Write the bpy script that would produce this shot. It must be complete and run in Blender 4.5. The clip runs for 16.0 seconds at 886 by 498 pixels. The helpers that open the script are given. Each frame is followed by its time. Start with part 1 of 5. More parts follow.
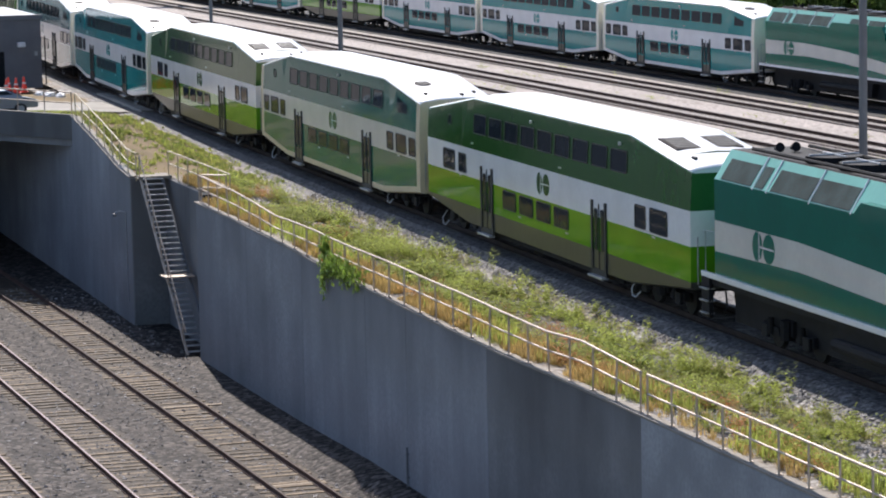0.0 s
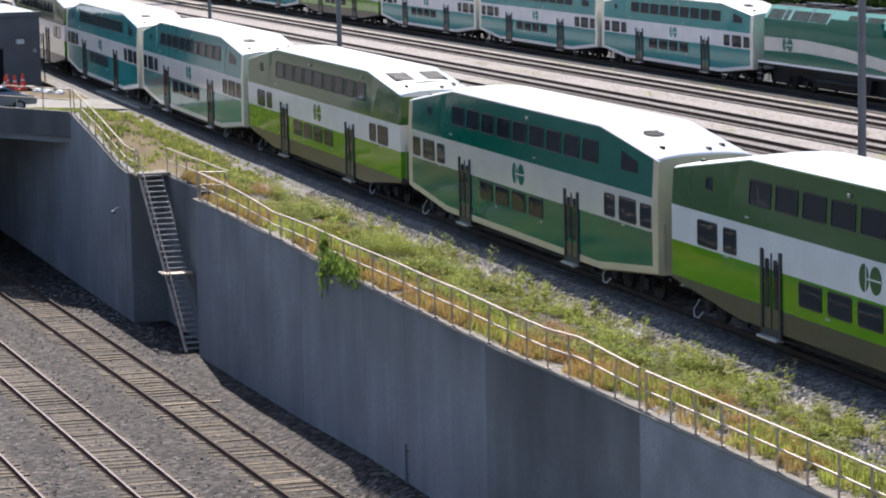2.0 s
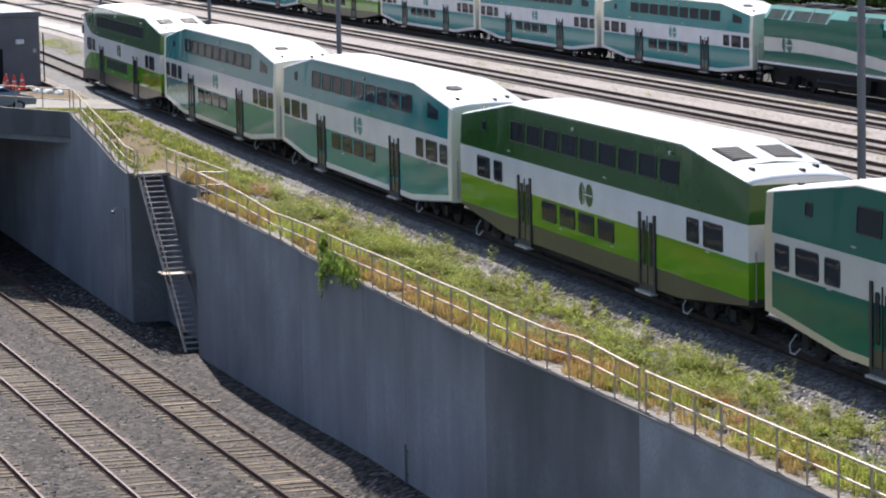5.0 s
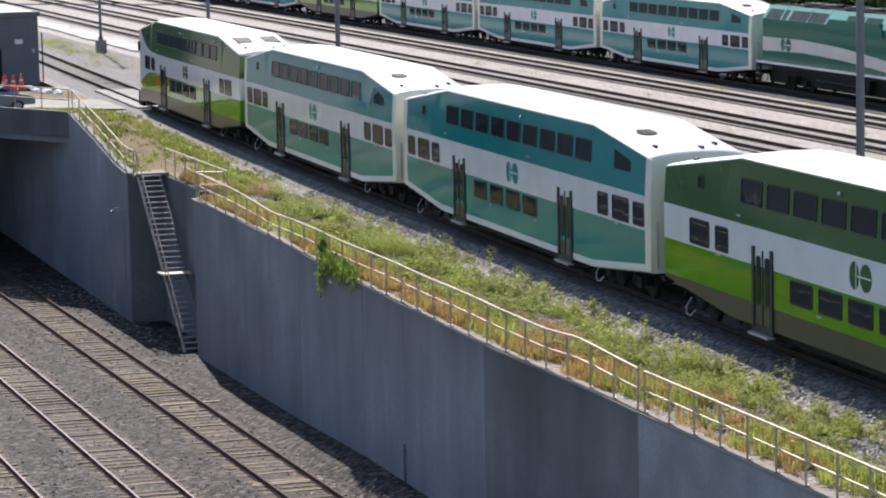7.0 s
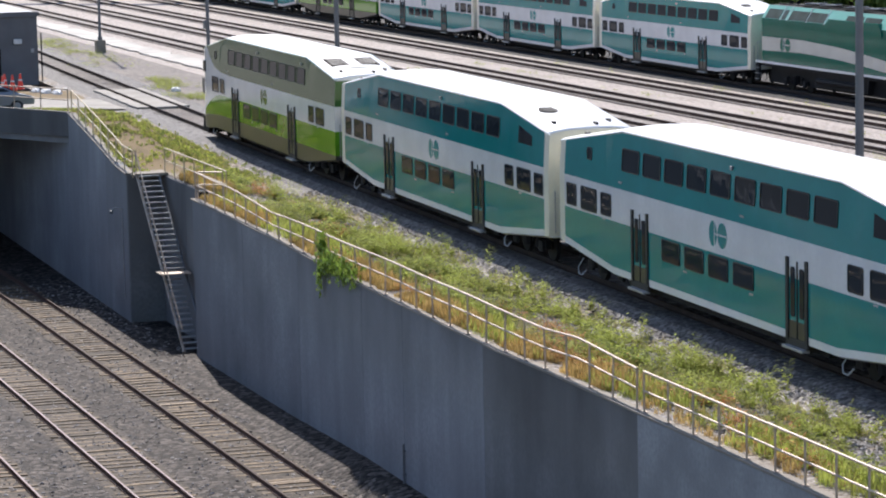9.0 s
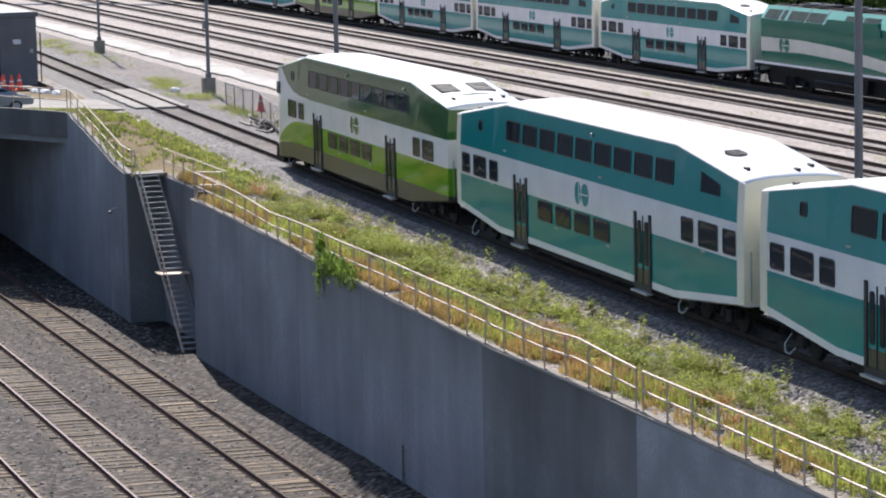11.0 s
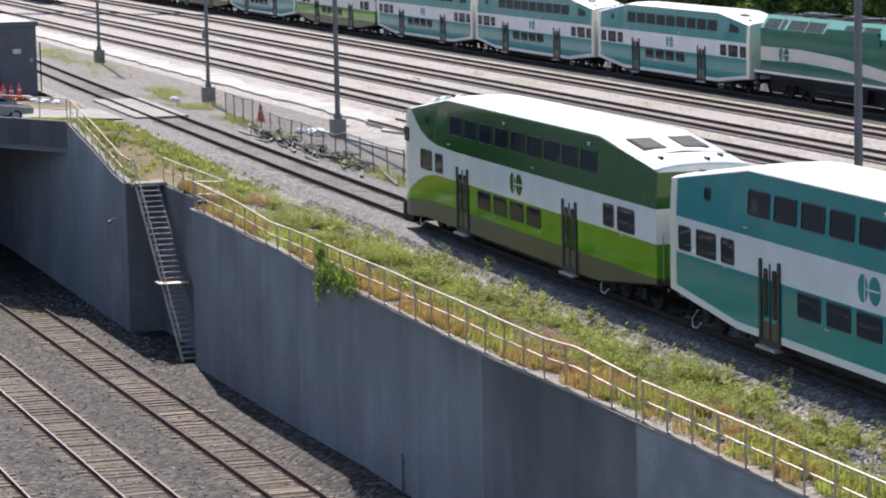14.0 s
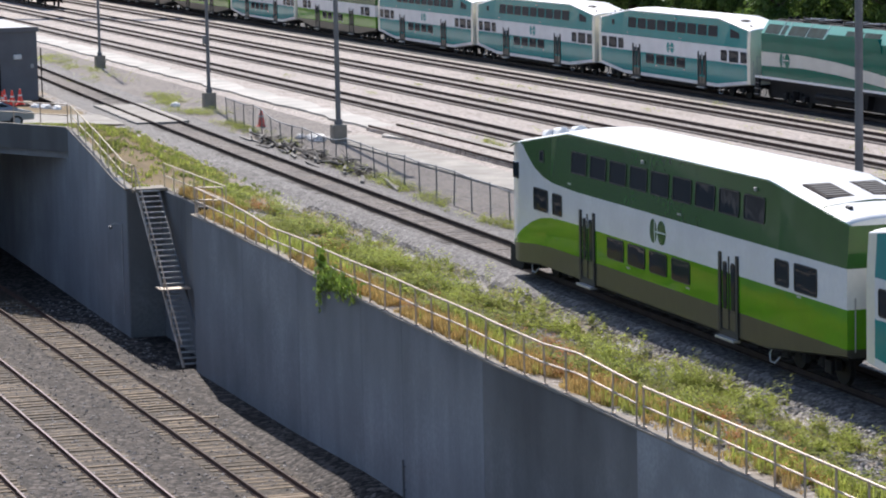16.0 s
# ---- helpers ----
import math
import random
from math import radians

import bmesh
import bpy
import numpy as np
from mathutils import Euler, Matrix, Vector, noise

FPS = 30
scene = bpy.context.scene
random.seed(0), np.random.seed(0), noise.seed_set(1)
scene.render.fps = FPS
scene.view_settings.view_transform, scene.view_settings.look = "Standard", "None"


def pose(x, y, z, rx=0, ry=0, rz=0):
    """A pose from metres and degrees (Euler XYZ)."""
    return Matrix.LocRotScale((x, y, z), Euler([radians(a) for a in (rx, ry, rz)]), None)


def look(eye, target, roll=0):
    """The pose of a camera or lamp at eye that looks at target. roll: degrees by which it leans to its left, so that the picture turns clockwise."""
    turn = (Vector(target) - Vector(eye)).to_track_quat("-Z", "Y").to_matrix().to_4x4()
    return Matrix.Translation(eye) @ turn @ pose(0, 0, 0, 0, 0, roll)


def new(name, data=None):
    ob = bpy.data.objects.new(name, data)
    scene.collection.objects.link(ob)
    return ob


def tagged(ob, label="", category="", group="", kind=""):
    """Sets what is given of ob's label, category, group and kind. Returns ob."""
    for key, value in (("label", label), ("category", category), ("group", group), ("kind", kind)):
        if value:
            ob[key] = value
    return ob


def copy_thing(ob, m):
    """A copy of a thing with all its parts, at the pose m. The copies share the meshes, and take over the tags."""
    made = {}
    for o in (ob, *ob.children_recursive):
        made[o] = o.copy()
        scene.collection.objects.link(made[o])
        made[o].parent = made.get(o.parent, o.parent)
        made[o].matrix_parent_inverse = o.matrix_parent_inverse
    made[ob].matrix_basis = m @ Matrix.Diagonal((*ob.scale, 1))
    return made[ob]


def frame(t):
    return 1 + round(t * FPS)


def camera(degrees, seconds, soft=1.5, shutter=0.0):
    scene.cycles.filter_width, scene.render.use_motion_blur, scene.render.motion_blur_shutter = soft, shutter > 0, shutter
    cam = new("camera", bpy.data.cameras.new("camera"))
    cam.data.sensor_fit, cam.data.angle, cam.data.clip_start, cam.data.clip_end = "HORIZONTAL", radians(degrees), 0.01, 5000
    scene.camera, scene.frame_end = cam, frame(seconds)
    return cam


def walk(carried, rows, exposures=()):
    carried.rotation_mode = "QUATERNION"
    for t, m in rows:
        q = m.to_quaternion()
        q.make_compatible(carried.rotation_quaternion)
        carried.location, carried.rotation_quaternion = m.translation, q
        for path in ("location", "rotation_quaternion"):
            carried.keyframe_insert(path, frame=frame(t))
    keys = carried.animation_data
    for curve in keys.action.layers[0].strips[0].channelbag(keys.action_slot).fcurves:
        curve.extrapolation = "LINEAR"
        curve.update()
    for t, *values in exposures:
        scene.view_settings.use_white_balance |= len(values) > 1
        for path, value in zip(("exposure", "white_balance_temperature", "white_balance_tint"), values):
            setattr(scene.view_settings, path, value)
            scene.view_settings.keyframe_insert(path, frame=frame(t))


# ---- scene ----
EXPOSURE = 0.5
cam = camera(2 * math.degrees(math.atan(784 / 5162.379)), 16.0, soft=2.0)

# The camera stands on a bridge and only turns a little.
EYE = (-5.602, -30.648, 12.381)
TURNS = [(0, 6, 5.5), (0.5, 5.5, 1), (1, 4, 0), (2, 4, 0), (3, 4, 0), (4, 4, 0.4), (5.2, 3, 0.2), (6.5, 2, 0), (7, 1.2, 0), (8, 0, 0), (9, -0.2, 0),
         (10.2, -1, 0.1), (11.1, -1.8, 0.4), (11.5, -2, 1.4), (12, -2, 4.5), (12.5, -2, 7.7), (13, -2, 11), (13.5, -2.5, 14), (14, -2.5, 17.1),
         (14.5, -2.5, 20.3), (15, -2, 23.5), (15.5, -1.5, 26), (16, -1.5, 27)]


def eye_pose(dx, dy):
    yaw = 72.41 + math.degrees(dx / 5162.4)
    pitch = 7.473 - math.degrees(dy / 5162.4)
    return Matrix.Translation(EYE) @ pose(0, 0, 0, 0, 0, yaw) @ pose(0, 0, 0, 90 - pitch) @ pose(0, 0, 0, 0, 0, -1.196)


walk(cam, [(t, eye_pose(dx, dy)) for t, dx, dy in TURNS], exposures=[(0, EXPOSURE, 6300, 14), (15.5, EXPOSURE, 6300, 14), (16, EXPOSURE - 0.09, 6300, 14)])

# ---- light: high sun behind the yard ----
SUN_TO = Vector((-1.1, 0.122, 1.0)).normalized()
sun = new("sun", bpy.data.lights.new("sun", "SUN"))
sun.data.energy, sun.data.angle, sun.data.color = 4.3, radians(0.55), (1.0, 0.94, 0.85)
sun.matrix_basis = look((0, 0, 60), tuple(Vector((0, 0, 60)) - SUN_TO))
world = bpy.data.worlds.new("sky")
scene.world = world
world.use_nodes = True
wn = world.node_tree
sky = wn.nodes.new("ShaderNodeTexSky")
sky.sky_type, sky.sun_disc = "NISHITA", False
sky.sun_elevation = math.asin(SUN_TO.z)
sky.sun_rotation = math.atan2(SUN_TO.x, SUN_TO.y)
sky.air_density, sky.dust_density, sky.ozone_density = 1.0, 0.6, 2.0
wn.links.new(sky.outputs[0], wn.nodes["Background"].inputs[0])
wn.nodes["Background"].inputs[1].default_value = 0.111


# ---- materials ----
def material(name, base, rough=0.6, vary=0.12, scale=3.0, fine=40.0, bump=0.0, metal=0.0, tint=None, island=0.0, spec=0.5, big=0.0, streak=0.0, rand=0.0, wash=0.0, damp=None, bloom=0.0):
    """A surface with stains at two scales, a little relief and, for loose pieces, a shade of its own for each."""
    m = bpy.data.materials.new(name)
    m.use_nodes = True
    nt = m.node_tree
    L = nt.links.new
    b = nt.nodes["Principled BSDF"]
    b.inputs["Roughness"].default_value, b.inputs["Metallic"].default_value = rough, metal
    b.inputs["Specular IOR Level"].default_value = spec
    co = nt.nodes.new("ShaderNodeTexCoord")

    def noise_at(s, stretch=(1, 1, 1)):
        mp = nt.nodes.new("ShaderNodeMapping")
        mp.inputs["Scale"].default_value = stretch
        L(co.outputs["Object"], mp.inputs[0])
        n = nt.nodes.new("ShaderNodeTexNoise")
        n.inputs["Scale"].default_value, n.inputs["Detail"].default_value = s, 4
        L(mp.outputs[0], n.inputs["Vector"])
        return n.outputs["Fac"]

    def mixed(fac, a, c, factor=1.0):
        r = nt.nodes.new("ShaderNodeMapRange")
        r.inputs[1].default_value, r.inputs[2].default_value, r.inputs[4].default_value = 0.35, 0.65, factor
        L(fac, r.inputs[0])
        x = nt.nodes.new("ShaderNodeMix")
        x.data_type = "RGBA"
        L(r.outputs[0], x.inputs[0])
        for value, k in ((a, 6), (c, 7)):
            if hasattr(value, "links"):
                L(value, x.inputs[k])
            else:
                x.inputs[k].default_value = (*value, 1)
        return x.outputs[2]

    lo = [max(0, v * (1 - vary)) for v in base]
    hi = [min(1, v * (1 + vary)) for v in base]
    col = mixed(noise_at(scale), lo, hi)
    other = tint if tint else [v * (1 - 1.6 * vary) for v in base]
    col = mixed(noise_at(fine), col, other, 0.45)
    if damp:
        # Run-off stains that hang down from the top edge with a ragged lower end.
        sp = nt.nodes.new("ShaderNodeSeparateXYZ")
        L(co.outputs["Object"], sp.inputs[0])
        wob = nt.nodes.new("ShaderNodeMath")
        wob.operation = "MULTIPLY_ADD"
        L(noise_at(0.45, (1, 1, 0.35)), wob.inputs[0])
        wob.inputs[1].default_value = damp[2]
        L(sp.outputs["Z"], wob.inputs[2])
        r = nt.nodes.new("ShaderNodeMapRange")
        r.inputs[1].default_value, r.inputs[2].default_value = damp[0], damp[1]
        L(wob.outputs[0], r.inputs[0])
        x = nt.nodes.new("ShaderNodeMix")
        x.data_type = "RGBA"
        L(r.outputs[0], x.inputs[0])
        L(col, x.inputs[6])
        x.inputs[7].default_value = (*damp[3], 1)
        col = x.outputs[2]
    if bloom:
        col = mixed(noise_at(0.55, (1, 1, 0.3)), col, [min(1, v * 1.5) for v in base], bloom)
    if big:
        col = mixed(noise_at(0.18), col, tint if tint else [v * 0.6 for v in base], big)
    if streak:
        col = mixed(noise_at(1.2, (1, 1, 0.06)), col, [v * 0.55 for v in base], streak)
    if wash:
        col = mixed(noise_at(0.22, (1, 1, 0.25)), col, [v * 0.4 for v in base], wash)
    if island or rand:
        g = nt.nodes.new("ShaderNodeNewGeometry" if island else "ShaderNodeObjectInfo")
        r = nt.nodes.new("ShaderNodeMapRange")
        a = island or rand
        r.inputs[3].default_value, r.inputs[4].default_value = 1 - a, 1 + a
        L(g.outputs["Random Per Island" if island else "Random"], r.inputs[0])
        hs = nt.nodes.new("ShaderNodeHueSaturation")
        L(r.outputs[0], hs.inputs["Value"])
        L(col, hs.inputs["Color"])
        col = hs.outputs[0]
    L(col, b.inputs["Base Color"])
    if bump:
        bp = nt.nodes.new("ShaderNodeBump")
        bp.inputs["Strength"].default_value, bp.inputs["Distance"].default_value = min(1, bump), 0.02
        L(noise_at(fine), bp.inputs["Height"])
        L(bp.outputs[0], b.inputs["Normal"])
    return m


def gravel(name, base, dark, light, size=16.0, relief=0.05, patch=0.4, patch_tint=None, rough=0.85, spec=0.25):
    """Loose stones: cells of their own shade, with shadowed gaps as relief and broad patches."""
    m = bpy.data.materials.new(name)
    m.use_nodes = True
    nt = m.node_tree
    L = nt.links.new
    b = nt.nodes["Principled BSDF"]
    b.inputs["Roughness"].default_value, b.inputs["Specular IOR Level"].default_value = rough, spec
    co = nt.nodes.new("ShaderNodeTexCoord")
    v = nt.nodes.new("ShaderNodeTexVoronoi")
    v.inputs["Scale"].default_value = size
    L(co.outputs["Object"], v.inputs["Vector"])
    sep = nt.nodes.new("ShaderNodeSeparateColor")
    L(v.outputs["Color"], sep.inputs[0])
    ramp = nt.nodes.new("ShaderNodeValToRGB")
    ramp.color_ramp.elements[0].color, ramp.color_ramp.elements[1].color = (*dark, 1), (*light, 1)
    mid = ramp.color_ramp.elements.new(0.5)
    mid.color = (*base, 1)
    L(sep.outputs[0], ramp.inputs[0])
    n = nt.nodes.new("ShaderNodeTexNoise")
    n.inputs["Scale"].default_value, n.inputs["Detail"].default_value = 0.35, 6
    L(co.outputs["Object"], n.inputs["Vector"])
    r = nt.nodes.new("ShaderNodeMapRange")
    r.inputs[1].default_value, r.inputs[2].default_value, r.inputs[4].default_value = 0.42, 0.68, patch
    L(n.outputs["Fac"], r.inputs[0])
    x = nt.nodes.new("ShaderNodeMix")
    x.data_type = "RGBA"
    L(r.outputs[0], x.inputs[0])
    L(ramp.outputs[0], x.inputs[6])
    x.inputs[7].default_value = (*(patch_tint or dark), 1)
    n2 = nt.nodes.new("ShaderNodeTexNoise")
    n2.inputs["Scale"].default_value, n2.inputs["Detail"].default_value, n2.inputs["Roughness"].default_value = size / 2.2, 5, 0.75
    L(co.outputs["Object"], n2.inputs["Vector"])
    r2 = nt.nodes.new("ShaderNodeMapRange")
    r2.inputs[1].default_value, r2.inputs[2].default_value, r2.inputs[3].default_value, r2.inputs[4].default_value = 0.3, 0.7, 0.5, 1.5
    L(n2.outputs["Fac"], r2.inputs[0])
    hs = nt.nodes.new("ShaderNodeHueSaturation")
    L(r2.outputs[0], hs.inputs["Value"])
    L(x.outputs[2], hs.inputs["Color"])
    L(hs.outputs[0], b.inputs["Base Color"])
    bp = nt.nodes.new("ShaderNodeBump")
    bp.invert = True
    bp.inputs["Strength"].default_value, bp.inputs["Distance"].default_value = 0.5, relief
    L(v.outputs["Distance"], bp.inputs["Height"])
    L(bp.outputs[0], b.inputs["Normal"])
    return m


def glossy(name, base, rough, wave=0.003, vary=0.06, spec=0.42, swell=2.0):
    """Paint or glass on slightly wavy sheet."""
    m = material(name, base, rough, vary, 0.8, 6.0, spec=spec)
    nt = m.node_tree
    b = nt.nodes["Principled BSDF"]
    n = nt.nodes.new("ShaderNodeTexNoise")
    n.noise_dimensions = "4D"
    n.inputs["Scale"].default_value, n.inputs["Detail"].default_value = swell, 1.5
    co = nt.nodes.new("ShaderNodeTexCoord")
    nt.links.new(co.outputs["Object"], n.inputs["Vector"])
    # Each sheet has a wave of its own.
    info = nt.nodes.new("ShaderNodeObjectInfo")
    far = nt.nodes.new("ShaderNodeMath")
    far.operation = "MULTIPLY"
    far.inputs[1].default_value = 60.0
    nt.links.new(info.outputs["Random"], far.inputs[0])
    nt.links.new(far.outputs[0], n.inputs["W"])
    bp = nt.nodes.new("ShaderNodeBump")
    bp.inputs["Strength"].default_value, bp.inputs["Distance"].default_value = 1.0, wave
    nt.links.new(n.outputs["Fac"], bp.inputs["Height"])
    nt.links.new(bp.outputs[0], b.inputs["Normal"])
    return m


M = {
    "teal": glossy("teal paint", (0.015, 0.262, 0.262), 0.09, 0.004),
    "darkgreen": glossy("dark green paint", (0.0, 0.14, 0.095), 0.09, 0.004, spec=0.3),
    "olive": glossy("moss green paint", (0.034, 0.115, 0.026), 0.09, 0.004),
    "lime": glossy("lime green paint", (0.105, 0.31, 0.012), 0.05, 0.005),
    "charcoal": glossy("charcoal paint", (0.06, 0.058, 0.048), 0.3, 0.006),
    "white": glossy("white paint", (0.80, 0.80, 0.80), 0.12, 0.005),
    "ivory": glossy("ivory end paint", (0.80, 0.77, 0.64), 0.3, 0.004),
    "cream": glossy("cream paint", (0.62, 0.53, 0.37), 0.3, 0.005),
    "roof": material("white roof paint", (0.80, 0.80, 0.79), 0.42, 0.05, 0.7, 8),
    # Teal roof paint with the sun on the slanted hood sides put into its colour.
    "sunmint": glossy("sunlit teal roof paint", (0.17, 0.45, 0.355), 0.35, 0.004),
    "glass": glossy("tinted window glass", (0.026, 0.033, 0.04), 0.03, 0.006, spec=0.08, swell=1.6),
    "oldwhite": glossy("aged ivory white paint", (0.66, 0.64, 0.575), 0.15, 0.005),
    "rubber": material("black rubber", (0.015, 0.015, 0.016), 0.6),
    "black": material("sooty black steel", (0.012, 0.012, 0.014), 0.75, 0.3, 2, 20, spec=0.2),
    "steel": material("worn steel", (0.42, 0.42, 0.42), 0.45, 0.2, 2, 20, metal=0.3),
    "hatch": material("sooty brown hatch mesh", (0.10, 0.088, 0.08), 0.9, 0.2, 3, 25, spec=0.08),
    "wheel": material("wheel steel", (0.016, 0.015, 0.015), 0.7, 0.3, 5, 30, spec=0.2),
    "darkrail": material("dull dark rail flank", (0.05, 0.035, 0.03), 0.8, 0.25, 2, 30, spec=0.12),
    "grille": material("dark louvre grey", (0.06, 0.09, 0.088), 0.9, 0.25, 1.2, 25, tint=(0.07, 0.055, 0.045), spec=0.08),
    "rail": material("brown rail flank", (0.082, 0.054, 0.043), 0.75, 0.25, 2, 30, spec=0.15),
    "railtop": material("polished rail head", (0.17, 0.14, 0.132), 0.65, 0.2, 3, 40, metal=0.0, spec=0.2),
    "tie": material("weathered timber", (0.19, 0.137, 0.083), 0.85, 0.35, 2.5, 30, bump=0.5, rand=0.45),
    "oldtie": material("dusty grey brown timber", (0.18, 0.158, 0.14), 0.9, 0.3, 2.5, 30, bump=0.4, rand=0.22),
    "crib": gravel("brown dusted ballast", (0.115, 0.093, 0.079), (0.05, 0.04, 0.034), (0.21, 0.178, 0.156), 10, 0.05, 0.5, (0.09, 0.07, 0.056), rough=0.75, spec=0.2),
    "newtie": material("pale newer timber", (0.40, 0.31, 0.22), 0.85, 0.2, 2.5, 30, bump=0.4),
    "railbright": material("rubbed rail head", (0.30, 0.215, 0.205), 0.6, 0.2, 3, 40, spec=0.2),
    "railrust": material("rusty rail flank", (0.135, 0.082, 0.064), 0.75, 0.25, 2, 30, spec=0.15),
    "ballast": gravel("grey ballast", (0.12, 0.11, 0.105), (0.045, 0.042, 0.04), (0.24, 0.222, 0.212), 10, 0.05, 0.35, (0.085, 0.075, 0.065), rough=0.74, spec=0.22),
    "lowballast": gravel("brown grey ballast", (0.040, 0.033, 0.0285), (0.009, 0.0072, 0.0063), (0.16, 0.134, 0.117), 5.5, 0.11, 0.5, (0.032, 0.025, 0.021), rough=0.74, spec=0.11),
    "yard": gravel("pale yard gravel", (0.43, 0.37, 0.325), (0.30, 0.255, 0.22), (0.54, 0.475, 0.43), 9, 0.02, 0.35, (0.25, 0.22, 0.18)),
    "yardtrack": gravel("dusty siding gravel", (0.30, 0.262, 0.235), (0.20, 0.175, 0.155), (0.40, 0.36, 0.33), 11, 0.02, 0.5, (0.21, 0.18, 0.15)),
    "road": material("worn pale road", (0.38, 0.345, 0.295), 0.85, 0.25, 0.5, 7, bump=0.2, big=0.45),
    # Near-black stand-in for shade under the parked train and for dark reflections.
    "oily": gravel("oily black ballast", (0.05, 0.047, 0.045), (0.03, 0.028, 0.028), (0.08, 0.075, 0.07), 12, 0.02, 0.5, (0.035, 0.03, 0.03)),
    "mud": gravel("brown fouled ballast", (0.058, 0.043, 0.03), (0.024, 0.017, 0.012), (0.11, 0.084, 0.06), 8, 0.04, 0.5, (0.046, 0.034, 0.025), rough=0.74, spec=0.15),
    "soil": gravel("grey brown soil", (0.185, 0.157, 0.138), (0.115, 0.097, 0.085), (0.28, 0.245, 0.22), 9, 0.03, 0.7, (0.235, 0.205, 0.175)),
    "concrete": material("grey retaining wall concrete", (0.34, 0.34, 0.35), 0.85, 0.3, 0.35, 7, bump=0.25, big=0.6, streak=0.3, rand=0.1, wash=0.35, bloom=0.25),
    "dampconcrete": material("run-off stained concrete", (0.37, 0.37, 0.38), 0.85, 0.3, 0.35, 7, bump=0.25, big=0.4, streak=0.45, wash=0.3, damp=(-1.3, 2.3, 4.0, (0.118, 0.115, 0.115)), bloom=0.25),
    # Stains on one wall panel; on recess walls and beam it stands for shade.
    "sootconcrete": material("old concrete dark from stains and shade", (0.245, 0.24, 0.235), 0.85, 0.3, 0.4, 7, bump=0.25, big=0.45, streak=0.25, wash=0.3, damp=(-1.5, 2.2, 4.4, (0.09, 0.086, 0.082)), bloom=0.3),
    "newconcrete": material("pale new concrete", (0.335, 0.337, 0.34), 0.85, 0.2, 0.6, 9, bump=0.25, streak=0.3),
    "coping": material("coping concrete", (0.30, 0.26, 0.21), 0.85, 0.15, 1, 12, bump=0.3),
    "paving": material("pale concrete paving", (0.52, 0.485, 0.43), 0.8, 0.25, 0.4, 8, bump=0.2, big=0.45),
    "galv": material("galvanised pipe", (0.60, 0.465, 0.35), 0.5, 0.25, 3, 30, metal=0.1),
    "pipe": material("cream weathered pipe paint", (0.66, 0.53, 0.34), 0.5, 0.25, 3, 30),
    "pole": material("grey pole paint", (0.17, 0.17, 0.175), 0.5, 0.1, 2, 20),
    "brick": material("dark grey cladding", (0.14, 0.14, 0.148), 0.7, 0.1, 1, 14, bump=0.2),
    "flatroof": material("pale roofing", (0.45, 0.47, 0.5), 0.7),
    "orange": material("orange plastic", (0.80, 0.075, 0.04), 0.5),
    "bag": material("white plastic sack", (0.75, 0.74, 0.72), 0.6),
    "leaf": material("weed leaf", (0.355, 0.41, 0.08), 0.7, 0.3, 0.6, 6, tint=(0.50, 0.48, 0.17), island=0.5, spec=0.08),
    "darkleaf": material("deep green weed leaf", (0.19, 0.25, 0.07), 0.7, 0.3, 0.6, 6, tint=(0.27, 0.28, 0.10), island=0.5, spec=0.08),
    "dry": material("dry yellow grass", (0.52, 0.36, 0.145), 0.8, 0.25, 0.5, 6, tint=(0.40, 0.33, 0.11), island=0.45, spec=0.2),
    "straw": material("pale straw grass", (0.46, 0.40, 0.20), 0.8, 0.25, 0.9, 6, tint=(0.34, 0.33, 0.12), island=0.35, spec=0.1),
    "rust_weed": material("red brown dock", (0.52, 0.23, 0.08), 0.8, 0.2, 2, 6, island=0.4, spec=0.2),
    "ivy": material("ivy leaf", (0.32, 0.44, 0.08), 0.5, 0.2, 2, 6, island=0.4),
    "verge": gravel("verge gravel and dust", (0.27, 0.245, 0.225), (0.10, 0.088, 0.078), (0.50, 0.47, 0.44), 9, 0.07, 0.75, (0.27, 0.20, 0.125)),
    "turf": material("thin verge soil", (0.19, 0.135, 0.062), 0.95, 0.3, 0.7, 7, bump=0.5, tint=(0.23, 0.155, 0.065), big=0.4),
    "treeleaf": material("tree leaf", (0.135, 0.215, 0.05), 0.6, 0.2, 1, 4, island=0.5),
    "bark": material("bark", (0.09, 0.07, 0.05), 0.9, 0.2, 2, 20, bump=0.5),
    "carpaint": material("silver car paint", (0.30, 0.315, 0.335), 0.3, 0.05, metal=0.4),
    "redcar": material("oxide red wagon paint", (0.16, 0.05, 0.035), 0.7, 0.2),
    "timber": material("grey timber", (0.21, 0.19, 0.165), 0.85, 0.25, 3, 30, rand=0.4),
}
TRANS = {"leaf": 0.5, "darkleaf": 0.45, "dry": 0.4, "ivy": 0.5, "treeleaf": 0.5, "rust_weed": 0.2, "straw": 0.4}
for key, amount in TRANS.items():
    # Thin leaves let some sun through.
    nt = M[key].node_tree
    b = nt.nodes["Principled BSDF"]
    tr = nt.nodes.new("ShaderNodeBsdfTranslucent")
    ms = nt.nodes.new("ShaderNodeMixShader")
    ms.inputs[0].default_value = amount
    for link in list(b.inputs["Base Color"].links):
        nt.links.new(link.from_socket, tr.inputs["Color"])
    nt.links.new(b.outputs[0], ms.inputs[1])
    nt.links.new(tr.outputs[0], ms.inputs[2])
    nt.links.new(ms.outputs[0], nt.nodes["Material Output"].inputs["Surface"])


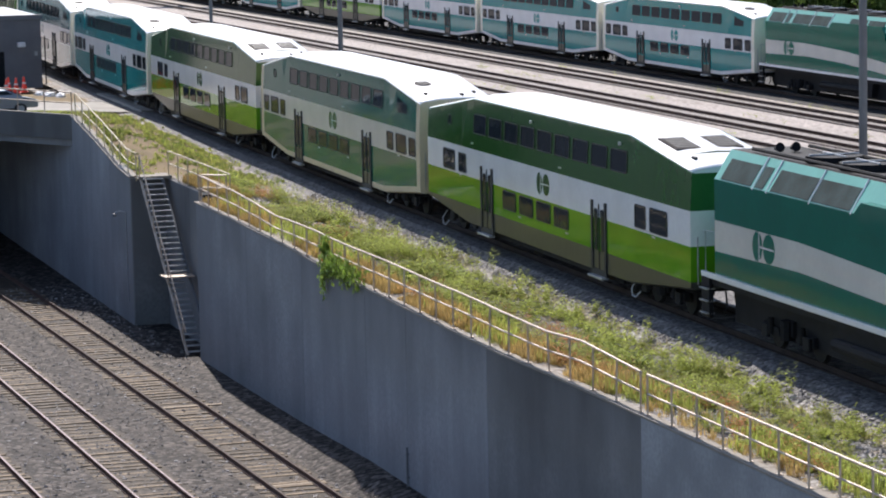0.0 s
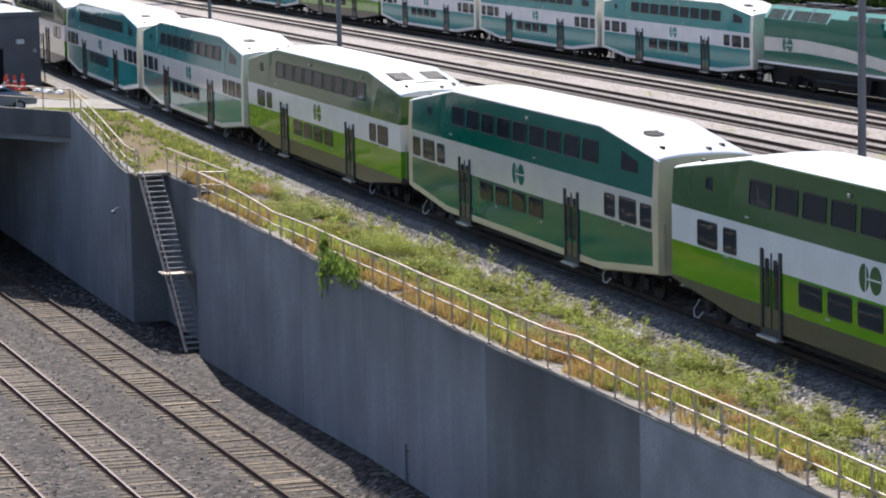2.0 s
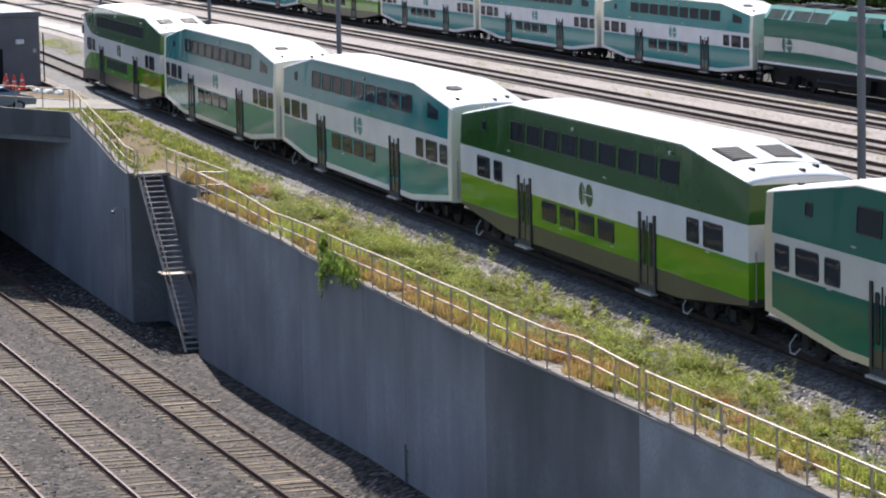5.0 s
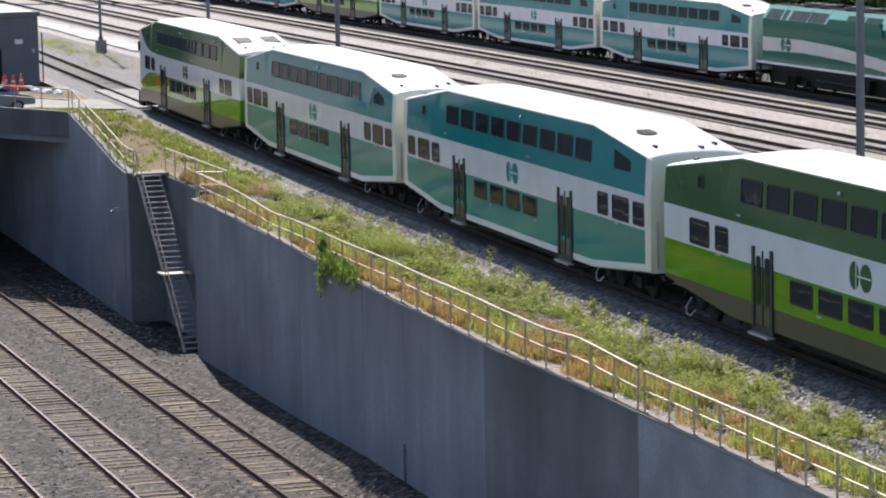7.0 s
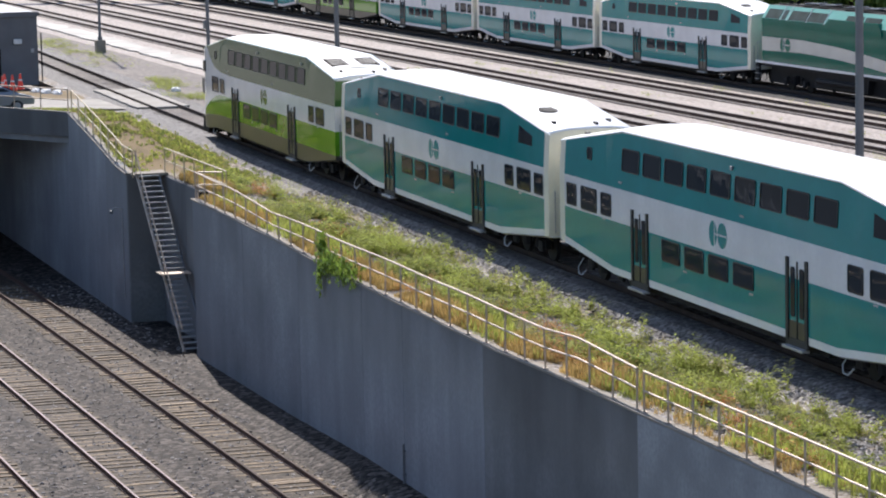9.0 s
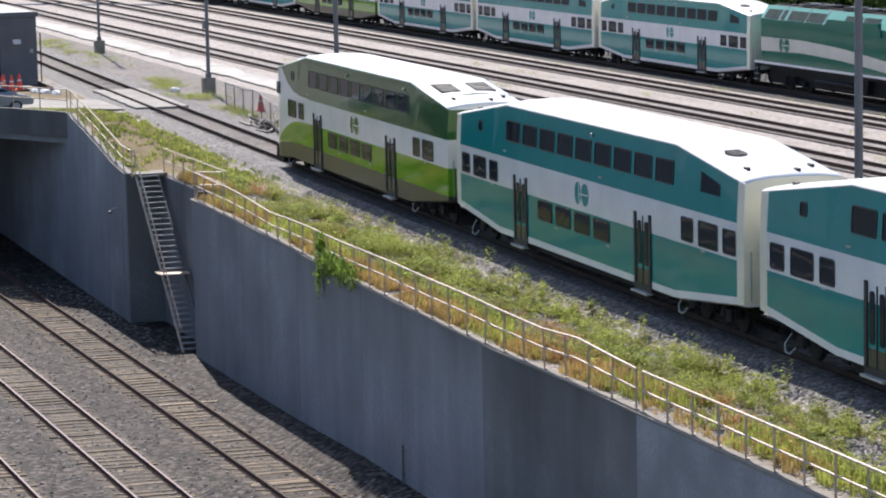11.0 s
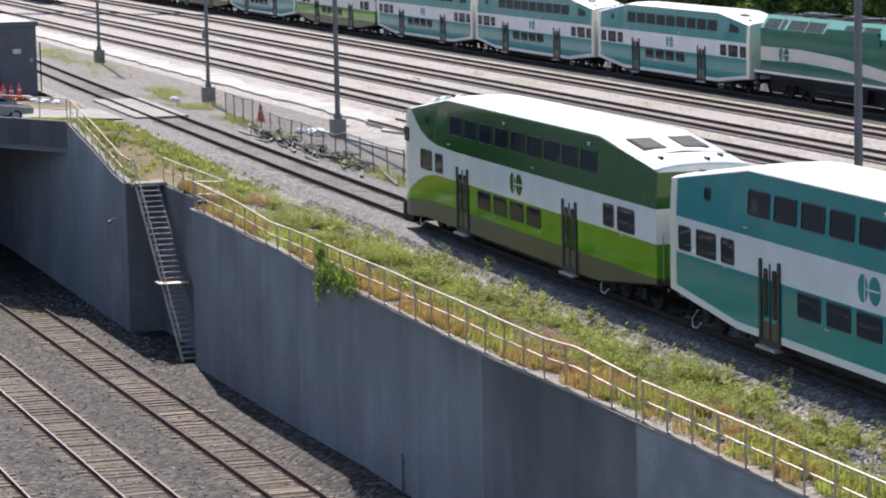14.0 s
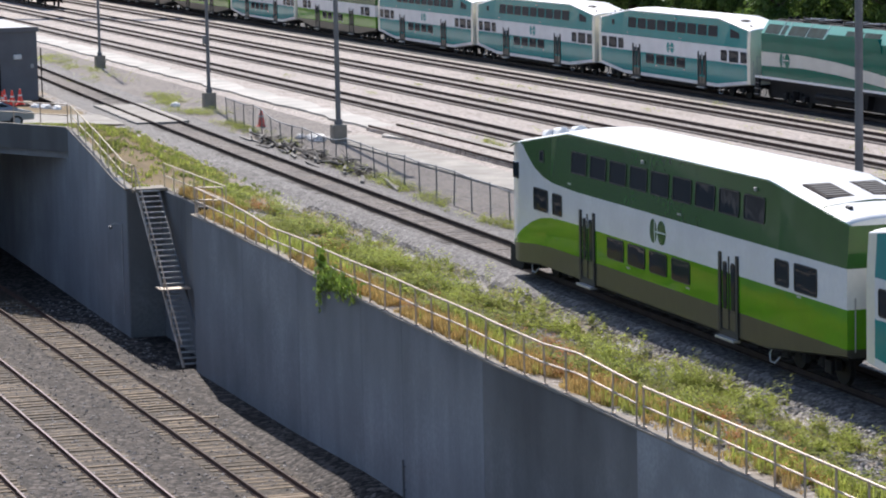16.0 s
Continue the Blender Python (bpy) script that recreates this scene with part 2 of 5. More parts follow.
# ---- building helpers ----
def mesh_of(name, bm, mats):
    me = bpy.data.meshes.new(name)
    bmesh.ops.recalc_face_normals(bm, faces=bm.faces)
    bm.to_mesh(me)
    bm.free()
    for k in (mats if isinstance(mats, (list, tuple)) else [mats]):
        me.materials.append(M[k])
    return me


def part(name, bm, mats, parent=None, label=""):
    ob = new(name, bm if isinstance(bm, bpy.types.Mesh) else mesh_of(name, bm, mats))
    ob.parent = parent
    return tagged(ob, label)


def thing(name, m, label, category, group="", kind=""):
    ob = new(name)
    ob.matrix_basis = m
    return tagged(ob, label, category, group, kind)


def solo(name, bm, mats, label, category="", group="", kind="", m=None):
    ob = part(name, bm, mats)
    if m is not None:
        ob.matrix_basis = m
    return tagged(ob, label, category, group, kind)


def box(bm, x0, x1, y0, y1, z0, z1, mi=0, bevel=0.0):
    vs = [bm.verts.new(p) for p in ((x0, y0, z0), (x1, y0, z0), (x1, y1, z0), (x0, y1, z0), (x0, y0, z1), (x1, y0, z1), (x1, y1, z1), (x0, y1, z1))]
    fs = [bm.faces.new([vs[i] for i in q]) for q in ((3, 2, 1, 0), (4, 5, 6, 7), (0, 1, 5, 4), (1, 2, 6, 5), (2, 3, 7, 6), (3, 0, 4, 7))]
    for f in fs:
        f.material_index = mi
    if bevel:
        es = list({e for f in fs for e in f.edges})
        bmesh.ops.bevel(bm, geom=es, offset=bevel, segments=2, affect="EDGES", profile=0.5)
    return bm


def B(*a, **k):
    return box(bmesh.new(), *a, **k)


def tube(bm, pts, r, n=8, mi=0):
    """A pipe along points."""
    pts = [Vector(p) for p in pts]
    rings = []
    for i, p in enumerate(pts):
        d = (pts[min(i + 1, len(pts) - 1)] - pts[max(i - 1, 0)]).normalized()
        a = d.orthogonal().normalized() if abs(d.z) > 0.9 else d.cross(Vector((0, 0, 1))).normalized()
        c = d.cross(a)
        rr = r[i] if isinstance(r, (list, tuple)) else r
        rings.append([bm.verts.new(p + rr * (math.cos(2 * math.pi * k / n) * a + math.sin(2 * math.pi * k / n) * c)) for k in range(n)])
    for r0, r1 in zip(rings, rings[1:]):
        for k in range(n):
            bm.faces.new((r0[k], r0[(k + 1) % n], r1[(k + 1) % n], r1[k])).material_index = mi
    bm.faces.new(rings[0]).material_index = mi
    bm.faces.new(rings[-1][::-1]).material_index = mi
    return bm


def T(pts, r, n=8):
    return tube(bmesh.new(), pts, r, n)


def prism(bm, poly, y0, y1, mi=0):
    """A polygon in x and z, drawn out along y."""
    a = [bm.verts.new((x, y0, z)) for x, z in poly]
    b = [bm.verts.new((x, y1, z)) for x, z in poly]
    n = len(poly)
    for f in [bm.faces.new(a), bm.faces.new(b[::-1])] + [bm.faces.new((a[i], b[i], b[(i + 1) % n], a[(i + 1) % n])) for i in range(n)]:
        f.material_index = mi
    return bm


def rounded(x0, x1, z0, z1, r, n=3):
    out = []
    for cx, cz, a0 in ((x1 - r, z1 - r, 0), (x0 + r, z1 - r, 90), (x0 + r, z0 + r, 180), (x1 - r, z0 + r, 270)):
        out += [(cx + r * math.cos(radians(a0 + 90 * i / n)), cz + r * math.sin(radians(a0 + 90 * i / n))) for i in range(n + 1)]
    return out


def lerp_table(tab, x):
    return float(np.interp(x, [p[0] for p in tab], [p[1] for p in tab]))


# ---- the line of the running track ----
def track_y(x):
    return 0.078e-3 * min(x - 20, 0) ** 2


def track_turn(x):
    return math.degrees(math.atan(2 * 0.078e-3 * min(x - 20, 0)))


# Sidings by their distance; the yard falls gently away from the running line.
YARD = {"track_2": 12.15, "track_3": 16.8, "track_4": 22.9, "track_5": 28.3, "track_6": 34.9, "track_7": 41.4}
YARD_SLOPE = 0.006


def yard_z(y):
    return -0.036 * min(max(0.0, y - 12.3), 32.0)


WALL_Y = -6.4
TOP_LINE = [(-123, 0.17), (-114, 0.06), (-107.6, 0.04), (-99.5, -0.04), (-95, -0.17), (-86, -0.25), (-78, -0.29), (-72, -0.2), (-60, -0.17)]
PORTAL_LINE = [(-162, -0.12), (-135.6, 1.76), (-129.5, 0.98), (-124.2, 0.2), (-122.2, 0.16)]


def wall_top(x):
    """The top of the retaining wall's coping."""
    return lerp_table(TOP_LINE, x)


def portal_top(x):
    """The top of the coping that climbs to the portal."""
    return lerp_table(PORTAL_LINE, x)


def edge_line(x):
    """Where the upper ground ends toward the cutting, and its height there."""
    if x > -113.5:
        return WALL_Y + 0.25, wall_top(x) - 0.03
    if x > -123.0:
        return -5.35, 0.1
    return -6.75, portal_top(x) - 0.04


def surf_z(x, y):
    """The height of the verge, which rises toward the portal."""
    ye, ze = edge_line(x)
    yt = track_y(x) - 2.5
    f = min(1.0, max(0.0, (yt - y) / (yt - ye)))
    foot = lerp_table([(-150, -0.29), (-130, -0.62)], x)
    return foot + (ze - foot) * min(1.0, 1.25 * f) ** 0.8 + 0.05 * noise.noise((x * 0.35, y * 0.6, 3)) * min(1, 2 * f)


def verge_z(x, y):
    """The height of the verge or, nearer the rails, of the ballast shoulder."""
    d = track_y(x) - y
    fall = lerp_table([(-150, 0.12), (-130, 0.43)], x)
    return max(surf_z(x, y), -0.19 - fall * min(1.0, max(0.0, d - 1.5) / 1.1) if d < 2.9 else -9.0)


def yard_y(c, x):
    return c + YARD_SLOPE * (x + 170)


# ---- ground ----
LOW = -6.02
PORTAL_Y = -7.0


def sheet(name, corners, z, mat, label, kind="structure"):
    """A flat slab with its corners given in plan."""
    bm = bmesh.new()
    a = [bm.verts.new((x, y, z)) for x, y in corners]
    b = [bm.verts.new((x, y, z - 0.25)) for x, y in corners]
    n = len(corners)
    bm.faces.new(a)
    bm.faces.new(b[::-1])
    for i in range(n):
        bm.faces.new((a[i], b[i], b[(i + 1) % n], a[(i + 1) % n]))
    return solo(name, bm, mat, label, name.rsplit("_", 1)[0] if name[-1].isdigit() else name, "", kind)


def build_ground():
    # One sheet: the yard level north of the wall, the cutting south of it.
    bm = bmesh.new()
    edge = [(3000, -6.05), (-113.5, -6.05), (-113.5, -5.2), (-123.3, -5.2), (-123.3, -6.65), (-140, -6.65), (-3000, -6.65)]
    far = [bm.verts.new((x, 3000, -0.32 + yard_z(100))) for x, y in edge]
    mid = [bm.verts.new((x, 44.3, -0.32 + yard_z(100))) for x, y in edge]
    brow = [bm.verts.new((x, 12.3, -0.32)) for x, y in edge]
    rise = [bm.verts.new((x, 9.6, -0.32)) for x, y in edge]
    dip = [bm.verts.new((x, 7.4, -0.85)) for x, y in edge]
    up = [bm.verts.new((x, y, -0.85)) for x, y in edge]
    low = [bm.verts.new((x, y, LOW)) for x, y in edge]
    near = [bm.verts.new((x, -3000, LOW)) for x, y in edge]
    for i in range(len(edge) - 1):
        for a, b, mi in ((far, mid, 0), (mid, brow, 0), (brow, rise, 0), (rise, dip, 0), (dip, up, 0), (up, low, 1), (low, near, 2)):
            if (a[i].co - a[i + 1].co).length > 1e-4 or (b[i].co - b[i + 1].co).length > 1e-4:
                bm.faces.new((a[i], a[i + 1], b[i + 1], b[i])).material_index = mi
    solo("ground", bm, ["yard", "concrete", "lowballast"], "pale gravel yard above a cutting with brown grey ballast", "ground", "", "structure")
    # Shoulder of grey ballast under the running track.
    def bed(x, y):
        d = abs(y)
        fall = lerp_table([(-150, 0.12), (-130, 0.43)], x) if y < 0 else 0.12
        return (-0.19 if d < 1.5 else -0.19 - fall * min(1.0, (d - 1.5) / 1.1)) + 0.03 * noise.noise((x * 0.8, y * 2, 0))
    bm = bmesh.new()
    xs = np.arange(-340, 40, 1.0)
    ys = [-2.9, -2.2, -1.5, -0.72, 0.72, 1.5, 2.2, 2.9]
    rows = [[bm.verts.new((x, track_y(x) + y, bed(x, y))) for y in ys] for x in xs]
    for r0, r1 in zip(rows, rows[1:]):
        for j in range(len(ys) - 1):
            bm.faces.new((r0[j], r1[j], r1[j + 1], r0[j + 1])).material_index = 1 if j == 3 else 2 if j == 0 else 0
    solo("ballast_bed", bm, ["ballast", "crib", "verge"], "grey crushed stone bed of the running track", "ballast", "", "structure")
    # Verge between ballast and wall, rising toward the portal.
    for x0, x1, n, mat, label in ((-113.5, 30, 144, "verge", "gravelly verge with dry yellow grass along the wall"), (-123.0, -113.5, 12, "verge", "gravelly verge above the stair recess"), (-176, -123.0, 60, "turf", "grassy verge rising to the portal wall")):
        bm = bmesh.new()
        rows = []
        for i in range(n + 1):
            x = x0 + (x1 - x0) * i / n
            ye, _ = edge_line(min(x, x1 - 0.01))
            yt = track_y(x) - 2.5
            rows.append([bm.verts.new((x, ye + (yt - ye) * k / 9, surf_z(min(x, x1 - 0.01), ye + (yt - ye) * k / 9))) for k in range(10)])
        for r0, r1 in zip(rows, rows[1:]):
            for k in range(9):
                bm.faces.new((r0[k], r1[k], r1[k + 1], r0[k + 1])).smooth = True
        solo("verge", bm, mat, label, "verge", "", "structure")


def build_paving():
    rag = random.Random(4)
    south = [(-318 + 2.0 * k, 11.45 + rag.uniform(-0.1, 0.28)) for k in range(86)]
    north = [(-151.5 - 2.0 * k, lerp_table([(-320, 13.9), (-150, 13.4)], -151.5 - 2.0 * k) - rag.uniform(-0.1, 0.5)) for k in range(84)]
    sheet("pavement_1", [(-320, 11.4)] + south + [(-146, 10.8), (-141, 11.9), (-136, 12.6), (-150.4, 12.75), (-150.4, 13.4)] + north + [(-320, 13.9)], -0.2, "paving", "long white concrete service path between yard tracks")
    sheet("pavement_2", [(-147.5, 8.0), (-70, 8.6), (-70, 11.0), (-147.5, 10.2)], -0.24, "road", "pale concrete apron beside the lamp posts")
    sheet("pavement_3", [(-150.4, 13.25), (-150.4, 14.0), (-60, 14.3), (-60, 13.75)], -0.2, "road", "narrow pale concrete strip beside the siding")
    bm = bmesh.new()
    rows = []
    for k in range(9):
        f = k / 8
        y = (track_y(-163) - 2.0) + f * (-5.5 - track_y(-163) + 2.0)
        xa, xb = -167.5 - 2.5 * f, -160.0 - 1.5 * f
        rows.append([bm.verts.new((xa + (xb - xa) * q / 4, y, surf_z(xa + (xb - xa) * q / 4, y) + 0.09)) for q in range(5)])
    for r0, r1 in zip(rows, rows[1:]):
        for q in range(4):
            bm.faces.new((r0[q], r0[q + 1], r1[q + 1], r1[q]))
    solo("pavement_4", bm, "road", "pale worn access road to the level crossing", "pavement", "", "structure")
    # Soil strip between running track and yard.
    sheet("soil_strip_1", [(-420, 8.5), (-300, 6.5), (-60, 3.0), (-60, 8.3), (-147, 7.9), (-150, 10.4), (-420, 10.4)], -0.29, "soil", "grey brown trampled soil with weeds")
    # Crossing slabs between and beside the rails.
    x0, x1 = -172.5, -158.5
    cross = thing("crossing", pose(0, 0, 0), "level crossing of pale concrete slabs laid between rails", "crossing", "", "structure")
    for i in range(5):
        a, b = x0 + (x1 - x0) * i / 5 + 0.02, x0 + (x1 - x0) * (i + 1) / 5 - 0.02
        y = track_y((a + b) / 2)
        part("slab", B(a, b, y - 0.62, y + 0.62, -0.2, -0.05, bevel=0.02), "road", cross)
        part("slab", B(a - 0.6, b - 0.6, y - 1.5, y - 0.82, -0.3, -0.08, bevel=0.02), "road", cross)
        part("slab", B(a - 0.3, b - 0.3, y + 0.82, y + 1.3, -0.3, -0.06, bevel=0.02), "road", cross)


# ---- tracks ----
def rail_section(bm, pts):
    """A rail with foot, web and head along points at its foot."""
    prof = [(-0.07, 0), (0.07, 0), (0.07, 0.02), (0.012, 0.035), (0.012, 0.12), (0.036, 0.13), (0.036, 0.17), (-0.036, 0.17), (-0.036, 0.13), (-0.012, 0.12), (-0.012, 0.035), (-0.07, 0.02)]
    rings = []
    for i, p in enumerate(pts):
        a, b = Vector(pts[max(i - 1, 0)]), Vector(pts[min(i + 1, len(pts) - 1)])
        d = (b - a).normalized()
        s = Vector((-d.y, d.x, 0))
        rings.append([bm.verts.new(Vector(p) + s * u + Vector((0, 0, w))) for u, w in prof])
    n = len(prof)
    for r0, r1 in zip(rings, rings[1:]):
        for k in range(n):
            bm.faces.new((r0[k], r0[(k + 1) % n], r1[(k + 1) % n], r1[k])).material_index = 1 if k == 6 else 0
    bm.faces.new(rings[0])
    bm.faces.new(rings[-1][::-1])
    return bm


def build_track(name, line, xs, z, label, ties=None, head="railtop", wood="tie", flank="rail", sunk=0.0):
    """Two rails on a line y(x), and the ties in a stretch that is passed close by."""
    tr = thing(name, pose(0, 0, 0), label, "railway track", "", "structure")
    for side in (-0.7535, 0.7535):
        part("rail", rail_section(bmesh.new(), [(x, line(x) + side, z - 0.17) for x in xs]), [flank, head], tr)
    if ties:
        t0, t1, step = ties
        bm = bmesh.new()
        box(bm, -0.115, 0.115, -1.13, 1.13, -0.16, 0.0, bevel=0.012)
        me = mesh_of("tie", bm, wood)
        rng = random.Random(len(name) * 7 + int(z))
        x = t0
        n = 0
        while x < t1 and n < 300:
            ob = part("tie", me, None, tr)
            ob.matrix_basis = pose(x + rng.uniform(-0.03, 0.03), line(x) + rng.uniform(-0.05, 0.05), z - 0.165 - sunk + rng.choice((-0.034, -0.02, -0.012, -0.006, 0.0, 0.004, 0.008)), rng.uniform(-0.6, 0.6), 0, rng.uniform(-1.6, 1.6))
            x += step
            n += 1
    return tr


def low_line(base):
    # The cutting's tracks draw slightly away from the wall toward the portal.
    return lambda x: base + 0.021 * (x + 90) - 0.00004 * (x + 90) ** 2


def build_tracks():
    near_xs = list(np.arange(-345, 41, 3.0))
    build_track("track_1", track_y, near_xs, 0.0, "running line of two brown rails on grey ballast", (-190, -62, 0.55), "darkrail", "oldtie", "darkrail", 0.022)
    for name, c in YARD.items():
        x0 = -150.4 if name == "track_2" else -420
        build_track(name, (lambda x, c=c: yard_y(c, x) if c > 13 else c + 0.002 * (x + 150)), list(np.arange(x0, 61, 10.0)), -0.02 + yard_z(c), "yard siding with rusty brown rails in pale gravel", None, "rail" if name == "track_2" else "railtop")
    for name, base in (("track_8", -9.12), ("track_9", -13.2), ("track_10", -17.35)):
        build_track(name, low_line(base), list(np.arange(-215, 61, 3.0)), -5.83, "cutting track with timber ties in brown grey ballast", (-136, -80, 0.56), "rail" if name == "track_8" else "railbright", "tie", "railrust")
        ln = low_line(base)
        sheet("crib_" + name.split("_")[1], [(x, ln(x) - 1.22) for x in (-140, -120, -100, -80, 0)] + [(x, ln(x) + 1.22) for x in (0, -80, -100, -120, -140)], -6.018, "mud", "brown fouled ballast between the ties")
    # A few newer pale ties, one pushed out past the rail.
    for x, y in ((-103.8, -8.95), (-89.7, -9.1), (-121.5, -9.85)):
        part("tie", B(x - 0.1, x + 0.1, y - 1.1, y + 1.1, -6.1, -5.975, bevel=0.012), "newtie", bpy.data.objects["track_8"])
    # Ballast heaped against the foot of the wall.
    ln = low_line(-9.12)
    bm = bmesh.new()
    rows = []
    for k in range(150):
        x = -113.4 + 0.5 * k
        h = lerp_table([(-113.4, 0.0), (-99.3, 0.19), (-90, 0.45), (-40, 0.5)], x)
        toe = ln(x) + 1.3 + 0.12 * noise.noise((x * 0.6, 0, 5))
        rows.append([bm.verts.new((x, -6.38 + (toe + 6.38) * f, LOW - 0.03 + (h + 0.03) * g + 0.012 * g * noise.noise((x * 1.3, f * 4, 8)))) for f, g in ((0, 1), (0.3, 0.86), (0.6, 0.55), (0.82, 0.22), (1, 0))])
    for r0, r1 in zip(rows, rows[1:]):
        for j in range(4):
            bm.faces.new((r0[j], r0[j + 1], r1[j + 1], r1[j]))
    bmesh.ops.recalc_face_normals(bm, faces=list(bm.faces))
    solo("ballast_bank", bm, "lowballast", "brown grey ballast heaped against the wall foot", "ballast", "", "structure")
    # Gravel bed of each siding; under and behind the parked train darkened for shade.
    for name, c in YARD.items():
        x0 = -150.4 if name == "track_2" else -420
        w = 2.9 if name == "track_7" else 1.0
        sheet("ballast_" + name[-1], [(x0, yard_y(c, x0) - w), (60, yard_y(c, 60) - w), (60, yard_y(c, 60) + (9 if w > 2 else w)), (x0, yard_y(c, x0) + (9 if w > 2 else w))], (-0.13 if name == "track_2" else -0.2) + yard_z(c), {"track_7": "oily", "track_2": "yard"}.get(name, "yardtrack"), "dusty gravel bed of a yard siding, shade-dark under the parked train")


# ---- walls ----
def wall_along(name, pts, z0, z1, thick, mat, label):
    """An upright wall along points in plan, with its face on their south side; each panel is a part."""
    w = thing(name, pose(0, 0, 0), label, "wall", "", "structure")
    for k, ((ax, ay), (bx, by)) in enumerate(zip(pts, pts[1:])):
        d = Vector((bx - ax, by - ay, 0))
        n = Vector((d.y, -d.x, 0)).normalized()
        if n.y > 0:
            n = -n
        bm = bmesh.new()
        q = [Vector((ax, ay, 0)) + d.normalized() * 0.012, Vector((bx, by, 0)) - d.normalized() * 0.012]
        base = [q[0], q[1], q[1] - n * thick, q[0] - n * thick]
        a = [bm.verts.new((p.x, p.y, z0)) for p in base]
        b = [bm.verts.new((p.x, p.y, z1(p.x))) for p in base]
        bm.faces.new(a[::-1])
        bm.faces.new(b)
        for i in range(4):
            bm.faces.new((a[i], a[(i + 1) % 4], b[(i + 1) % 4], b[i]))
        bmesh.ops.bevel(bm, geom=list(bm.edges), offset=0.015, segments=1, affect="EDGES")
        part("panel", bm, mat if isinstance(mat, str) else mat[k], w)
    return w


def coping_run(x0, x1, step, y0, y1, height, label):
    """Coping stones laid along a wall whose top rises and falls."""
    cop = thing("coping", pose(0, 0, 0), label, "coping", "", "structure")
    x = x0
    while x < x1 - 0.2:
        L = min(step, x1 - x)
        rise = height(x + L) - height(x)
        ob = part("coping_stone", B(0.01, math.hypot(L, rise) - 0.01, y0, y1, -0.06, 0.0, bevel=0.012), "coping", cop)
        ob.matrix_basis = pose(x, 0, height(x), 0, -math.degrees(math.atan2(rise, L)), 0)
        x += L


def build_walls():
    xs = [-113.5, -105.6, -98.0, -90.46, -86.2, -78.75, -67.46]
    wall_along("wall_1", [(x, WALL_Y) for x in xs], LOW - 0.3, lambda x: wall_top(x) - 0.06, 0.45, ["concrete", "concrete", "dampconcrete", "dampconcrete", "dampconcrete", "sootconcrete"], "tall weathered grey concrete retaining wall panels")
    wall_along("wall_2", [(x, WALL_Y - 0.03) for x in (-67.44, -56, -44, -30, 0, 40)], LOW - 0.3, lambda x: wall_top(x) - 0.06, 0.48, "newconcrete", "newer pale concrete retaining wall panels")
    coping_run(-113.6, 40, 2.4, WALL_Y - 0.045, WALL_Y + 0.27, wall_top, "sunlit concrete coping along the retaining wall")
    # Recess behind the stair and its end face, shade put into the colour.
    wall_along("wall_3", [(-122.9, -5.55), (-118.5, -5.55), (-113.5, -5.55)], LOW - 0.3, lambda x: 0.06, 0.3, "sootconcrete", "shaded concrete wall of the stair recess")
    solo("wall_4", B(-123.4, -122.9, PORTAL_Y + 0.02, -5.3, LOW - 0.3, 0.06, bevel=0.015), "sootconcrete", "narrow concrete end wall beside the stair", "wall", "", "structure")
    wall_along("wall_5", [(x, PORTAL_Y) for x in (-123.0, -127.2, -131.4, -135.7)], LOW - 0.3, lambda x: portal_top(x) - 0.06, 0.4, "concrete", "shaded grey concrete wall rising to the portal")
    wall_along("wall_6", [(x, PORTAL_Y) for x in (-135.75, -147.9, -148.2, -200, -260)], LOW - 0.3, lambda x: 0.32 if x > -148 else -0.5, 0.4, "concrete", "dark concrete wall inside the portal")
    coping_run(-135.7, -122.9, 2.1, PORTAL_Y - 0.06, PORTAL_Y + 0.34, portal_top, "concrete coping of the wall rising to the portal")
    # Portal: a deep deck over the cutting, with the covered way dark beneath it.
    deck = thing("portal", pose(0, 0, 0), "dark concrete portal deck over the cutting tracks", "bridge", "", "structure")
    d = Vector((math.cos(radians(-152)), math.sin(radians(-152))))
    a = Vector((-135.5, -6.9))
    b, back = a + d * 44, Vector((-0.5, 0))
    # The beam takes the darker concrete, which paints in its shade.
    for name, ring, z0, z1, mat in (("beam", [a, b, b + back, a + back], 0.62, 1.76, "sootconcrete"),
                                    ("slab", [a + back, b + back, b + back * 30, a + back * 30], 0.3, 0.6, "concrete"),
                                    ("slab", [a + back * 28, b + back * 28, b + back * 300, a + back * 300], -0.6, -0.36, "concrete"),
                                    ("back_wall", [Vector((-270, -40)), Vector((-270.5, -40)), Vector((-270.5, -6)), Vector((-270, -6))], -6.5, 0.3, "concrete"),
                                    ("side_wall", [b, b + Vector((-110, 0)), b + Vector((-110, -0.6)), b + Vector((0, -0.6))], -6.5, 0.6, "concrete")):
        bm = bmesh.new()
        lo, hi = [bm.verts.new((p.x, p.y, z0)) for p in ring], [bm.verts.new((p.x, p.y, z1)) for p in ring]
        bm.faces.new(lo[::-1])
        bm.faces.new(hi)
        for i in range(4):
            bm.faces.new((lo[i], lo[(i + 1) % 4], hi[(i + 1) % 4], hi[i]))
        part(name, bm, mat, deck)
    # The deck's surface falls back to the yard's level.
    bm = bmesh.new()
    rows = [[bm.verts.new((a.x + d.x * s - t - 0.4, a.y + d.y * s + 0.05, 1.73 - 1.85 * min(1, t / 26.4))) for t in (0, 6, 12, 18, 24, 26.4, 60, 150)] for s in np.linspace(0, 44, 12)]
